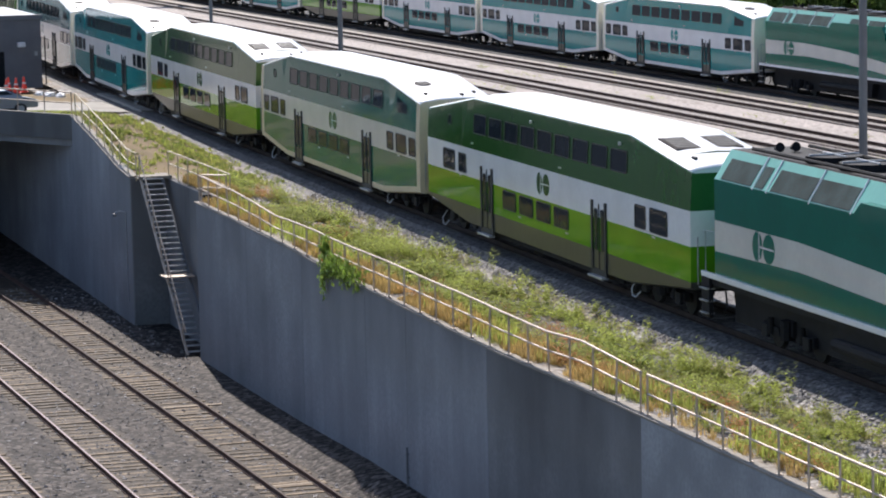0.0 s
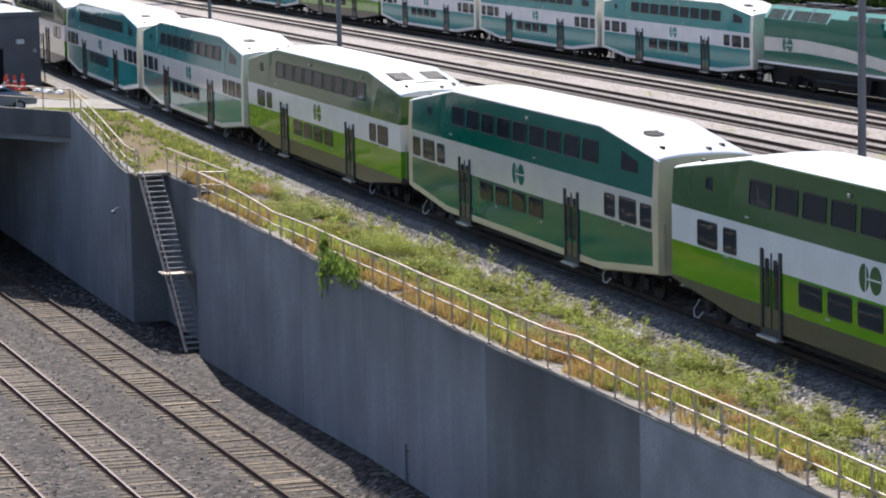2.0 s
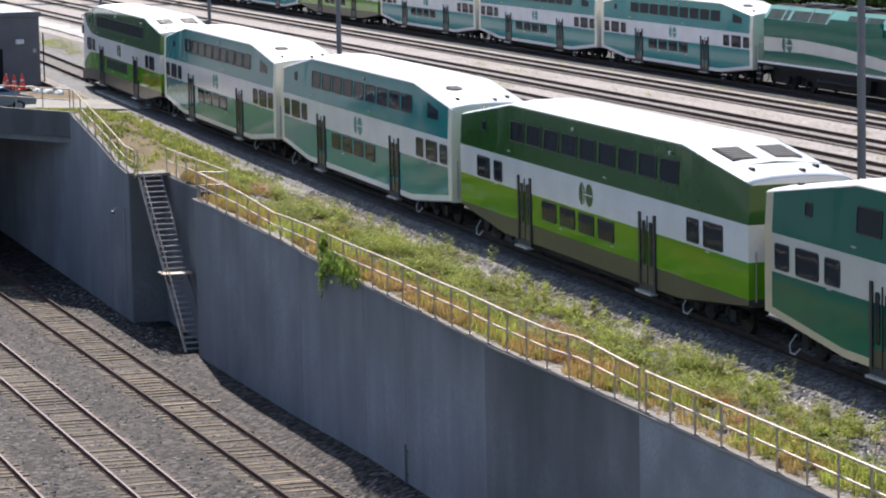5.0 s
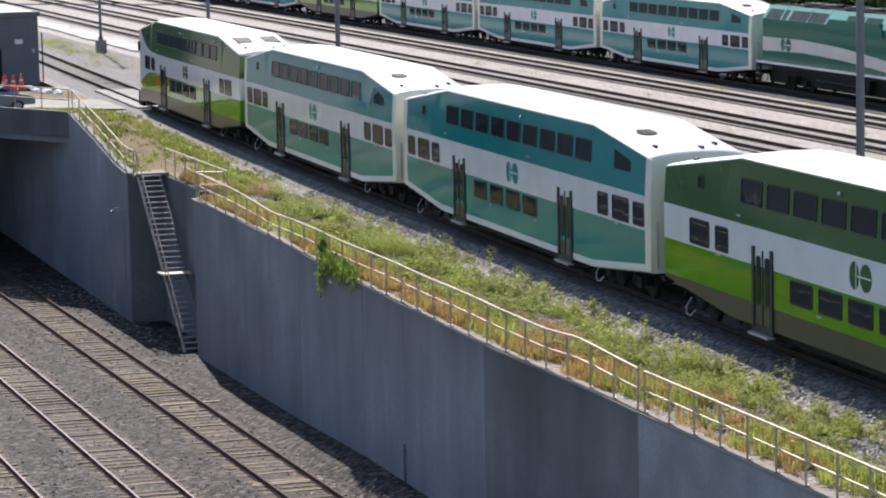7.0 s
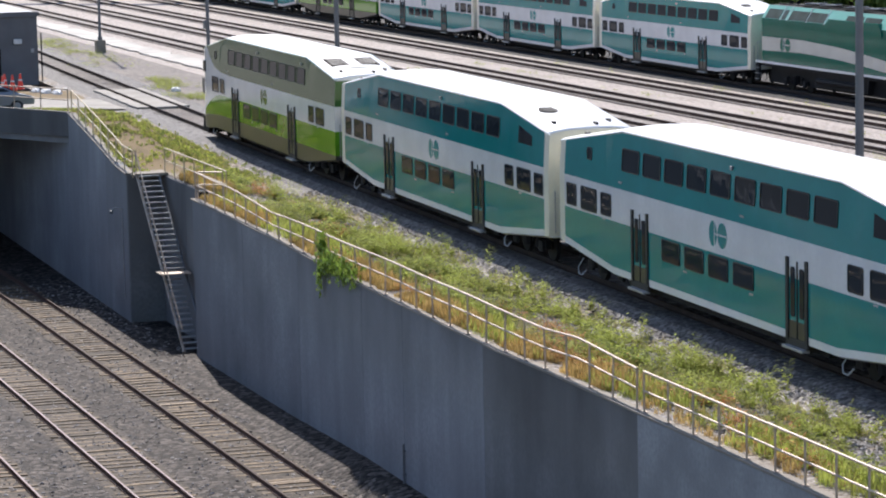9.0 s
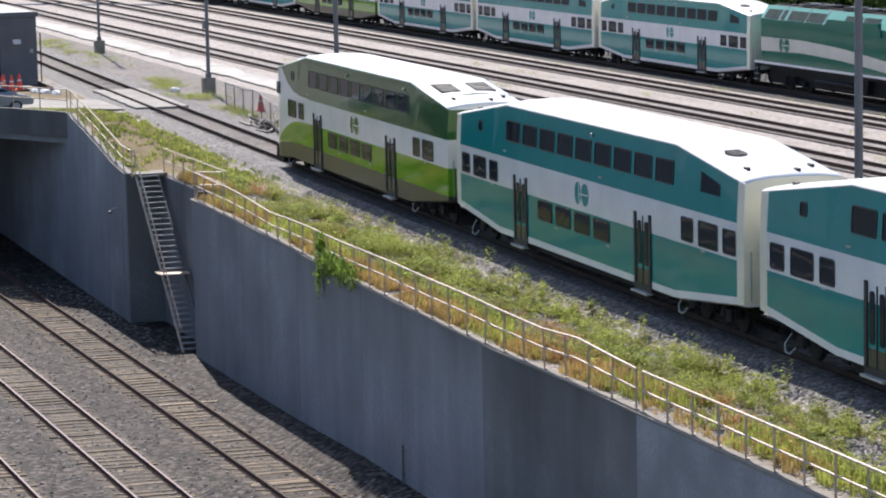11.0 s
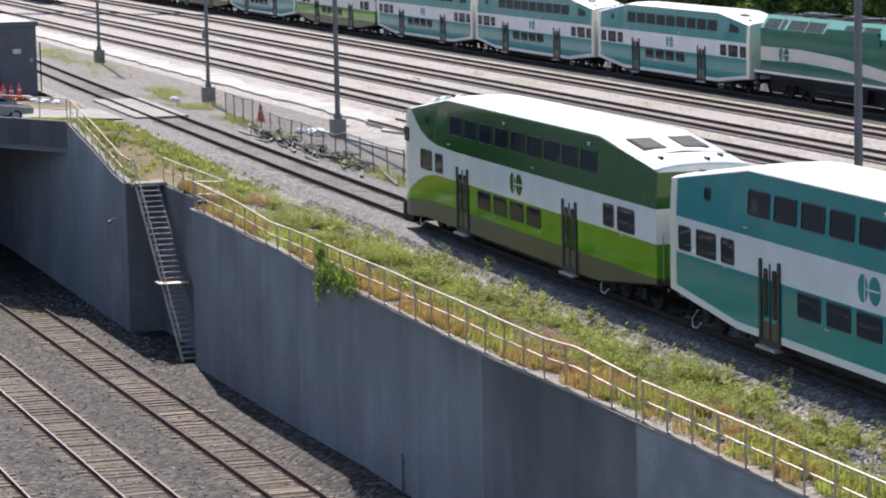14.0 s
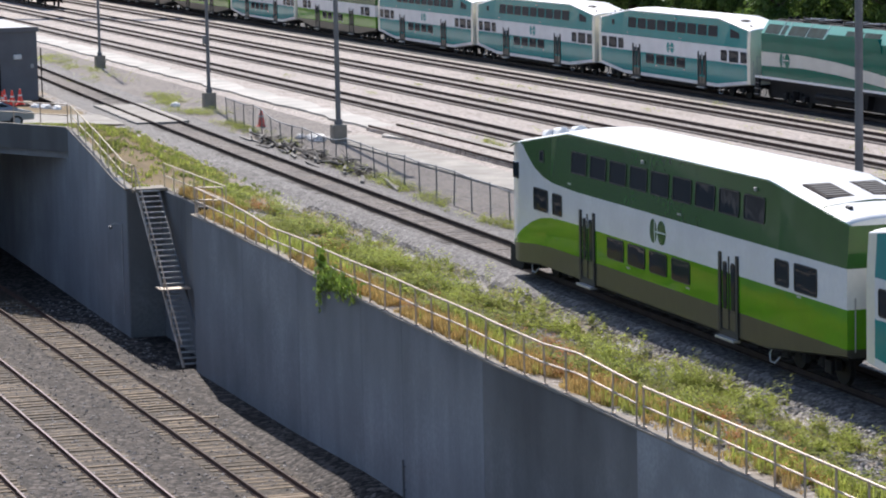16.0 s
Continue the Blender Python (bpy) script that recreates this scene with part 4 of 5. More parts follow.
    for x, y in ((11.4, -0.9), (11.9, 0.3), (-11.6, -0.9), (-11.6, 0.8), (11.4, 0.9)):
        if not (cab and x < 0):
            part("lifting_eye", B(x - 0.14, x + 0.14, y - 0.05, y + 0.05, roof_z(x, y) - 0.05, roof_z(x, y) + 0.09, bevel=0.02), "rubber", c)
    for x in (-9.4, 9.5):
        for s in (-1, 1):
            part("brake_hose", T([(x - 1.75, s * 1.25, 0.62), (x - 1.9, s * 1.36, 0.36), (x - 1.82, s * 1.38, 0.16), (x - 1.6, s * 1.36, 0.14), (x - 1.5, s * 1.25, 0.3)], 0.022, 6), "flatroof", c, "pale looped brake hose")
        add_bogie(c, x)
    part("underframe", B(-11.8, 11.8, -1.1, 1.1, 0.75, 1.1), "black", c)
    part("equipment_box", B(-6.6, 6.6, -1.25, 1.25, 0.32, 0.6, bevel=0.03), "black", c)
    return c


def locomotive(m, label):
    """A diesel engine; its middle at the origin, the hind end toward -x."""
    lo = thing("locomotive", m, label, "locomotive", "diesel locomotives")
    X0, X1 = -10.6, 10.3
    PX = X0 - 0.75
    # Side bands: the white one sweeps down toward the cab.
    def bt(x):
        return lerp_table([(X0, 3.05), (-5, 3.08), (0, 2.9), (4, 2.6), (7, 2.35)], x)

    def bb(x):
        return lerp_table([(X0, 2.22), (-5, 2.34), (0, 2.2), (4, 1.95), (7, 1.75)], x)
    bm = bmesh.new()
    xs = list(np.linspace(X0, 7.2, 24))
    rings = []
    for x in xs:
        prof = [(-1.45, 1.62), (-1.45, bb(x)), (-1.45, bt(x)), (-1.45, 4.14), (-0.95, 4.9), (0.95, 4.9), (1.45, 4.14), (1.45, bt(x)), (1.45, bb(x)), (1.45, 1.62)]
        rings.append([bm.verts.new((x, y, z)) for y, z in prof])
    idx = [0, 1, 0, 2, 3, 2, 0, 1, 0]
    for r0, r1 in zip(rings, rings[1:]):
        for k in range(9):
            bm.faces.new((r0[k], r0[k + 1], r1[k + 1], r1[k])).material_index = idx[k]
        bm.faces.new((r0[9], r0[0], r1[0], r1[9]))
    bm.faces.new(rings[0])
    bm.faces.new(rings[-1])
    part("hood", mesh_of("hood", bm, ["darkgreen", "oldwhite", "sunmint", "black"]), None, lo)
    # Cab and nose.
    part("cab", prism(bmesh.new(), [(7.2, 1.62), (10.1, 1.62), (10.1, 2.9), (9.4, 3.1), (8.9, 4.3), (8.3, 4.75), (7.2, 4.85)], -1.48, 1.48), "darkgreen", lo)
    part("windscreen", prism(bmesh.new(), [(9.42, 3.15), (9.02, 4.1), (8.98, 4.1), (9.36, 3.15)], -1.3, 1.3), "glass", lo)
    for s in (-1, 1):
        part("cab_side_window", B(7.6, 8.7, s * 1.48 - 0.02, s * 1.48 + 0.02, 3.2, 4.0, bevel=0.015), "glass", lo)
        e = part("emblem", EMBLEM["darkgreen"], None, lo)
        e.matrix_basis = pose(-7.35, s * 1.455, 2.68, 0, 0, 0 if s < 0 else 180) @ Matrix.Diagonal((1.15, 1, 1.12, 1))
        part("sill", B(PX, X1, s * 1.5 - 0.05, s * 1.5 + 0.05, 1.48, 1.62, bevel=0.01), "white", lo)
        part("end_rail", T([(PX + 0.1, s * 1.45, 1.6), (PX + 0.1, s * 1.45, 2.7), (X0 - 0.1, s * 1.45, 2.7)], 0.022, 6), "steel", lo)
        part("step_ladder", B(PX, PX + 0.55, s * 1.48 - 0.06, s * 1.48 + 0.06, 0.4, 1.48), "black", lo)
        for k in range(3):
            part("tread", B(PX + 0.02, PX + 0.55, s * 1.5 - 0.12, s * 1.5 + 0.12, 0.5 + 0.33 * k, 0.53 + 0.33 * k), "steel", lo)
        # Slanted roof panels with louvres, split by pale ribs.
        tilt = math.degrees(math.atan2(0.76, 0.5))
        for a, b in ((-10.2, -8.2), (-7.95, -7.4), (-6.95, -4.6), (-4.45, -2.2), (0.3, 2.4), (2.6, 4.6)):
            pn = part("louvre_panel", B(a, b, -0.015, 0.03, 0.03, 0.66, bevel=0.008), "grille", lo)
            pn.matrix_basis = Matrix.Translation((0, s * 1.45, 4.14)) @ (pose(0, 0, 0, -math.degrees(math.atan2(0.5, 0.76))) if s < 0 else pose(0, 0, 0, math.degrees(math.atan2(0.5, 0.76))))
            for k in range(10):
                part("slat", B(a + 0.04, b - 0.04, 0.0, 0.036, 0.06 + 0.058 * k, 0.09 + 0.058 * k), "grille", pn)
        for x in (-8.05, -7.15, -4.52, -2.1):
            part("rib", T([(x, s * 1.46, 4.1), (x, s * 0.96, 4.91)], 0.025, 6), "white", lo)
        part("intake_hood", prism(bmesh.new(), [(-2.0, 4.0), (-1.4, 4.45), (4.8, 4.45), (5.2, 4.0), (5.2, 3.72), (-2.0, 3.72)], s * 1.38 - 0.14, s * 1.38 + 0.14), "darkgreen", lo)
    # Roof fans and pipes.
    for x in (-6.2, -4.2, -0.8, 1.4):
        f = part("roof_fan", T([(x, 0, 4.88), (x, 0, 5.08)], 0.72, 20), "black", lo)
        part("fan_guard", T([(x - 0.68, 0, 5.1), (x + 0.68, 0, 5.1)], 0.03, 6), "steel", f)
        part("fan_guard", T([(x, -0.68, 5.1), (x, 0.68, 5.1)], 0.03, 6), "steel", f)
    for y in (-0.8, 0.8):
        part("roof_rail", T([(-9.5, y, 5.0), (6.8, y, 5.0)], 0.05, 6), "black", lo)
    part("exhaust", B(3.2, 4.6, -0.4, 0.4, 4.88, 5.15, bevel=0.05), "black", lo)
    for y in (-0.25, 0.2):
        part("horn", T([(-9.3, y, 5.0), (-9.0, y, 5.05)], [0.05, 0.13], 10), "black", lo)
    # Black block added to hold the shade beneath the deck.
    part("underbody", B(X0 + 0.3, X1 - 0.6, -1.0, 1.0, 0.35, 1.3), "black", lo)
    part("deck", B(PX, X1, -1.46, 1.46, 1.3, 1.5), "black", lo)
    part("fuel_tank", prism(bmesh.new(), [(-3.2, 0.5), (3.2, 0.5), (3.4, 1.3), (-3.4, 1.3)], -1.35, 1.35), "black", lo)
    part("air_tank", T([(-3.0, -1.42, 0.85), (2.6, -1.42, 0.85)], 0.16, 10), "black", lo)
    for x in (-6.6, 6.6):
        add_bogie(lo, x)
    part("coupler", B(PX - 0.7, PX + 0.1, -0.14, 0.14, 0.7, 0.95, bevel=0.03), "black", lo)
    return lo


RUNNING = []


def build_running_train():
    kinds = [("green", "two-level coach in moss green, white and lime on the running line"), ("dark", "two-level coach in dark green and white with cream sills"),
             ("green", "two-level coach in moss green, white and lime behind teal coaches"), ("teal", "two-level coach in teal and white with white ends"),
             ("teal", "two-level coach in teal and white coupled to a cab coach"), ("cab", "green and white cab coach with a rounded nose ending the train")]
    for k, (scheme, label) in enumerate(kinds):
        RUNNING.append((coach("cab_coach" if scheme == "cab" else "coach", scheme, pose(0, 0, 0), label), -26.15 * k))
    RUNNING.append((locomotive(pose(0, 0, 0), "dark green and white diesel locomotive with grey louvre panels"), 24.77))


def build_parked_train():
    x = PARKED_X
    first = coach("coach", "teal", pose(x, yard_y(41.4, x), yard_z(41.4), 0, 0, math.degrees(math.atan(YARD_SLOPE))), "parked teal and white two-level coach in the yard")
    green = None
    for k in range(1, 8):
        xk = x - 25.91 * k
        m = pose(xk, yard_y(41.4, xk), yard_z(41.4), 0, 0, math.degrees(math.atan(YARD_SLOPE)))
        if k in (3, 5, 6):
            if green is None:
                green = coach("coach", "green", m, "parked moss green and lime two-level coach in the yard")
            else:
                copy_thing(green, m)
        else:
            copy_thing(first, m)
    xl = x + 24.7
    locomotive(pose(xl, yard_y(41.4, xl), yard_z(41.4), 0, 0, math.degrees(math.atan(YARD_SLOPE))), "parked dark green and white diesel locomotive in the yard")


PARKED_X = -179.0
# Place of the leading coach along the line, second by half second.
RUN = [(0, -90.6), (0.5, -84.58), (1, -78.6), (1.5, -72.68), (2, -66.8), (2.5, -61.12), (3, -55.47), (3.5, -49.87), (4, -44.47), (4.6, -38.22), (5.2, -32.17), (5.8, -26.27), (6.5, -19.58), (7, -14.95), (7.5, -10.44), (8, -6.04), (8.5, -1.72), (9, 2.47), (9.6, 7.33), (10.2, 12.03), (10.8, 16.53), (11.5, 21.58), (12, 25.01), (12.5, 28.33), (13, 31.56), (13.5, 34.76), (14, 37.93), (14.5, 41.05), (15, 44.16), (15.5, 47.28), (16, 50.41)]


def motions():
    for ob, off in RUNNING:
        rows = []
        for t, s in RUN:
            x = s + off
            rows.append((t, pose(x, track_y(x), 0, 0, 0, track_turn(x))))
        walk(ob, rows)


# ---- yard furniture ----
def lamp_post(x, y, h, r, label, boxed):
    p = thing("lamp_post", pose(x, y, -0.3), label, "lamp post", "yard lamp posts")
    part("plinth", B(-0.35, 0.35, -0.35, 0.35, -0.2, 0.9, bevel=0.05), "coping", p)
    part("base_flange", T([(0, 0, 0.9), (0, 0, 1.15)], r * 1.6, 12), "pole", p)
    part("shaft", T([(0, 0, 1.0), (0, 0, h)], [r, r * 0.75], 12), "pole", p)
    if boxed:
        part("junction_box", B(-r - 0.1, r + 0.1, -r - 0.14, -r * 0.6, 3.7, 4.2, bevel=0.02), "pole", p)
    head = part("crossarm", T([(-0.9, 0, h), (0.9, 0, h)], 0.06, 8), "pole", p)
    for s in (-0.8, 0.8):
        part("floodlight", B(s - 0.25, s + 0.25, -0.35, 0.2, h - 0.25, h + 0.05, bevel=0.03), "steel", head)


def build_poles():
    for x, y, r in ((-211.5, 9.3, 0.105), (-170.0, 7.55, 0.11), (-144.2, 8.05, 0.13), (-92.5, 11.35, 0.15)):
        lamp_post(x, y, 16.0, r, "tall grey yard lamp post on a concrete plinth", x == -170.0)


def build_fence():
    pts = [(-160, 6.2), (-143, 5.35), (-130, 4.75), (-121, 4.5), (-108, 4.25), (-96, 4.0)]
    f = thing("fence", pose(0, 0, -0.29), "sagging grey chain-link fence beside the running track", "fence")
    xs = np.arange(-160, -95.9, 2.4)
    py = [lerp_table(pts, x) for x in xs]
    rng = random.Random(4)
    tops = []
    for x, y in zip(xs, py):
        h = 1.3 + rng.uniform(-0.08, 0.06) - (0.25 if -150 < x < -132 else 0)
        lean = rng.uniform(-0.06, 0.06)
        part("post", T([(x, y, -0.1), (x + lean, y + lean, h + 0.06)], 0.032, 6), "pole", f)
        tops.append((x + lean, y + lean, h))
    part("top_wire", T(tops, 0.03, 6), "pole", f)
    # Woven wire: crossing strands on each bay.
    bm = bmesh.new()
    for (x0, y0, h0), (x1, y1, h1) in zip(tops, tops[1:]):
        a, d = Vector((x0, y0, 0.03)), Vector((x1 - x0, y1 - y0, 0))
        n = 16
        for k in range(-10, n):
            for sgn in (1, -1):
                u0, u1 = k / n, k / n + 1.25 / 2.4
                lo, hi = max(0, u0), min(1, u1)
                if hi <= lo:
                    continue
                za, zb = (lo - u0) / (u1 - u0) * min(h0, h1), (hi - u0) / (u1 - u0) * min(h0, h1)
                if sgn < 0:
                    lo, hi = 1 - lo, 1 - hi
                p, q = a + d * lo + Vector((0, 0, za)), a + d * hi + Vector((0, 0, zb))
                w = Vector((0, 0, 0.010))
                bm.faces.new([bm.verts.new(v) for v in (p - w, q - w, q + w, p + w)])
    tagged(part("wire_mesh", bm, "pole", f), kind="stuff")


def build_debris():
    rng = random.Random(8)
    for k in range(26):
        x = rng.uniform(-150, -121)
        y = lerp_table([(-150, 5.0), (-121, 3.9)], x) + rng.uniform(-0.9, 0.5)
        L = rng.uniform(1.0, 3.4)
        solo("timber_beam", B(-L / 2, L / 2, -0.07, 0.07, -0.06, 0.03, bevel=0.01), "timber", "discarded grey timber lying by the fence", "timber", "discarded timbers",
             m=pose(x, y, -0.22 + rng.uniform(0, 0.14), rng.uniform(-15, 15), rng.uniform(-3, 3), rng.uniform(-20, 8)))
    for k in range(6):
        x = -147 + 3 * k
        solo("pipe", T([(-1.6, 0, 0), (0, 0.04, 0.05), (1.6, 0, 0)], 0.07, 8), "black", "dark pipe lying beside the fence", "pipe", "discarded pipes", m=pose(x, lerp_table([(-150, 4.8), (-121, 4.0)], x), -0.12, 0, rng.uniform(-3, 6), rng.uniform(-20, 10)))
    for k in range(5):
        bm = bmesh.new()
        for _ in range(26):
            a, r = rng.uniform(-0.5, 0.5), rng.uniform(0.5, 1.3)
            o = Vector((rng.uniform(-0.9, 0.9), rng.uniform(-0.45, 0.45), rng.uniform(0.0, 0.3)))
            v = Vector((math.cos(a), math.sin(a), rng.uniform(-0.12, 0.2))) * r
            tube(bm, [o - v, o + v * 0.1 + Vector((0, 0, 0.06)), o + v], [0.035, 0.03, 0.01], 5)
        x = -146 + 4.6 * k + rng.uniform(-0.6, 0.6)
        solo("brushwood_heap", bm, "timber", "heap of grey dead branches beside the fence", "brushwood", "brushwood heaps", "stuff", m=pose(x, lerp_table([(-150, 5.1), (-121, 4.1)], x) + rng.uniform(-0.2, 0.5), -0.24, 0, 0, rng.uniform(-25, 10)))
    for x, y, s in ((-145.4, 7.3, 0.42), (-146.2, 7.3, 0.36), (-147.2, 6.9, 0.25), (-172.0, 6.0, 0.28), (-174.5, -1.2, 0.35), (-173.6, -0.7, 0.3), (-175.4, -1.6, 0.32)):
        bm = bmesh.new()
        bmesh.ops.create_icosphere(bm, subdivisions=3, radius=s)
        for v in bm.verts:
            v.co *= 1 + 0.35 * noise.noise(v.co * 2.4 / s + Vector((x, y, 0)))
            v.co.z = max(v.co.z * 0.7, -0.05)
            v.co.x *= 1.6
        solo("sack", bm, "bag", "crumpled white plastic sack on the soil", "sack", "sacks", m=pose(x, y, -0.22))


def cone(x, y, z=-0.16):
    c = thing("traffic_cone", pose(x, y, z), "orange traffic cone with a white band", "traffic cone", "traffic cones")
    part("base", B(-0.24, 0.24, -0.24, 0.24, 0, 0.05, bevel=0.015), "orange", c)
    part("shell", T([(0, 0, 0.05), (0, 0, 0.92)], [0.2, 0.05], 14), "orange", c)
    part("band", T([(0, 0, 0.5), (0, 0, 0.6)], [0.128, 0.11], 14), "bag", c)


def car(x, y, turn):
    c = thing("car", pose(x, y, 1.33, 0, 0, turn), "parked silver car behind the portal railing", "car")
    c.scale = (1, 1, 0.8)
    prof = [(-2.2, 0.35), (-2.25, 0.75), (-1.9, 0.95), (-1.3, 1.0), (-0.75, 1.4), (0.75, 1.42), (1.5, 1.0), (2.1, 0.85), (2.25, 0.6), (2.2, 0.35)]
    bm = bmesh.new()
    rings = []
    for y2, k in ((-0.86, 0.93), (-0.82, 1.0), (0.82, 1.0), (0.86, 0.93)):
        rings.append([bm.verts.new((px * (0.985 + 0.015 * k), y2 * (1 if pz < 1.05 else 0.82), 0.35 + (pz - 0.35) * k)) for px, pz in prof])
    n = len(prof)
    for r0, r1 in zip(rings, rings[1:]):
        for i in range(n):
            bm.faces.new((r0[i], r0[(i + 1) % n], r1[(i + 1) % n], r1[i]))
    bm.faces.new(rings[0])
    bm.faces.new(rings[-1])
    part("body", bm, "carpaint", c)
    for s in (-1, 1):
        part("side_window", prism(bmesh.new(), [(-1.15, 1.02), (-0.68, 1.34), (0.7, 1.36), (1.3, 1.02)], s * 0.76 - 0.02, s * 0.76 + 0.025), "glass", c)
        for wx in (-1.35, 1.35):
            w = part("wheel", T([(wx, s * 0.72, 0.31), (wx, s * 0.9, 0.31)], 0.31, 18), "rubber", c)
            part("hubcap", T([(wx, s * 0.9, 0.31), (wx, s * 0.915, 0.31)], 0.19, 14), "steel", w)
        part("headlight", B(2.12, 2.26, s * 0.62 - 0.16, s * 0.62 + 0.16, 0.62, 0.76, bevel=0.03), "bag", c)
    part("windscreen", prism(bmesh.new(), [(0.8, 1.42), (1.5, 1.02), (1.53, 1.04), (0.83, 1.44)], -0.62, 0.62), "glass", c)
    part("rear_window", prism(bmesh.new(), [(-0.8, 1.41), (-1.28, 1.04), (-1.31, 1.06), (-0.83, 1.43)], -0.62, 0.62), "glass", c)


def build_crossing_things():
    for x, y in ((-176.4, -2.8), (-177.2, -2.2), (-175.6, -3.5), (-177.4, -3.1)):
        cone(x, y)
    cone(-155.6, 7.0, -0.29)
    car(-143.6, -9.55, 98)
    h = thing("service_building", pose(-183.5, 0, -0.2), "dark grey clad service building with a pale flat roof", "building")
    part("wall", B(-14, 0, -6.4, 0, -0.2, 4.05, bevel=0.03), "brick", h)
    part("roof", B(-14.1, 0.1, -6.5, 0.1, 4.05, 4.22, bevel=0.02), "flatroof", h)
    part("parapet", B(-0.1, 0.12, -6.5, 0.12, 4.0, 4.3, bevel=0.02), "brick", h)
    part("door", B(0.0, 0.05, -3.4, -2.3, -0.1, 2.1, bevel=0.01), "black", h)
    part("lamp", B(0.0, 0.25, -1.5, -1.0, 2.35, 2.65, bevel=0.05), "bag", h)
    part("vent", B(0.0, 0.08, -0.45, -0.25, 1.8, 2.05, bevel=0.02), "steel", h)
    part("downpipe", T([(0.08, 0.2, 0), (0.08, 0.2, 3.0)], 0.04, 8), "black", h)


def build_wall_fixtures():
    lamp = thing("wall_lamp", pose(-123.9, PORTAL_Y, -1.55), "small pale conduit lamp on the portal wall", "lamp")
    part("conduit", T([(0, -0.03, -3.6), (0, -0.03, 0.15)], 0.025, 6), "steel", lamp)
    part("bracket", T([(0, -0.03, 0.15), (-0.05, -0.3, 0.2), (-0.1, -0.45, 0.12)], 0.03, 6), "steel", lamp)
    part("head", B(-0.16, 0.0, -0.56, -0.4, -0.03, 0.1, bevel=0.03), "pole", lamp)
    drain = thing("drain_pipe", pose(-86.13, WALL_Y - 0.06, -5.7), "thin dark drain pipe standing against the wall foot", "pipe")
    part("pipe", T([(0, 0, -0.2), (0, 0, 1.3)], 0.03, 8), "pole", drain)
    for z in (0.4, 1.1):
        part("clip", B(-0.05, 0.05, -0.04, 0.07, z - 0.02, z + 0.02), "pole", drain)
    spot = thing("floodlight", pose(-114.2, -5.75, 0.05), "small black floodlight at the stair recess", "floodlight")
    part("bracket", T([(0, 0.3, -0.1), (0, 0, 0.05)], 0.03, 6), "black", spot)
    part("housing", B(-0.2, 0.2, -0.25, 0.1, -0.12, 0.2, bevel=0.05), "black", spot)
    part("lens", B(-0.12, 0.12, -0.27, -0.25, -0.06, 0.12), "steel", spot)


def wagon(x, y):
    w = thing("freight_wagon", pose(x, y, yard_z(28.3)), "distant oxide red freight wagon in the yard", "freight wagon", "freight wagons")
    bm = prism(bmesh.new(), [(-8, 1.1), (8, 1.1), (8, 4.0), (-8, 4.0)], -1.45, 1.45)
    for k in range(11):
        for s in (-1, 1):
            box(bm, -7.6 + 1.5 * k, -7.45 + 1.5 * k, s * 1.5 - 0.06, s * 1.5 + 0.06, 1.1, 4.0)
    part("body", bm, "redcar", w)
    for bx in (-5.6, 5.6):
        add_bogie(w, bx)


def scatter(name, n, place, leaf, mat, label, seed, blades=(6, 12), spread=0.5):
    """Many plants of thin leaves in one mesh; place(rng) gives x, y, z and height, leaf a width and length factor."""
    rng = np.random.default_rng(seed)
    co, fa = [], []
    for _ in range(n):
        got = place(rng)
        if got is None:
            continue
        x, y, z, h = got
        if leaf[1]:
            # The stem that carries the leaves.
            q, i = rng.normal(0, 0.12, 2), len(co)
            co += [np.array([x - 0.006, y, z]), np.array([x + 0.006, y, z]), np.array([x + q[0] * h, y + q[1] * h, z + h])]
            fa.append((i, i + 1, i + 2))
        for _ in range(rng.integers(*blades)):
            a, lean = rng.uniform(0, 2 * math.pi), rng.uniform(0.05, max(0.06, spread))
            L = h * rng.uniform(0.5, 1.1)
            w = leaf[0] * rng.uniform(0.6, 1.4)
            base = np.array([x + rng.normal(0, 0.05), y + rng.normal(0, 0.05), z])
            d = np.array([math.cos(a) * lean, math.sin(a) * lean, 1.0])
            s = np.array([-math.sin(a), math.cos(a), 0]) * w
            if leaf[1]:
                # A stem's leaf set off at some height.
                base = base + d * L * rng.uniform(0.2, 0.95)
                d = np.array([math.cos(a), math.sin(a), rng.uniform(-0.3, 0.7)])
                L = leaf[1] * rng.uniform(0.6, 1.5)
            i = len(co)
            co += [base - s * 0.4, base + s * 0.4, base + d * L * 0.55 + s, base + d * L, base + d * L * 0.55 - s]
            fa.append((i, i + 1, i + 2, i + 3, i + 4))
    me = bpy.data.meshes.new(name)
    me.from_pydata([tuple(c) for c in co], [], fa)
    me.materials.append(M[mat])
    ob = new(name, me)
    return tagged(ob, label, "plants", "", "stuff")


def clump(x, y, seed):
    return noise.noise((x * 0.22, y * 0.5, seed)) + 0.5 * noise.noise((x * 0.8, y * 1.1, seed + 5))


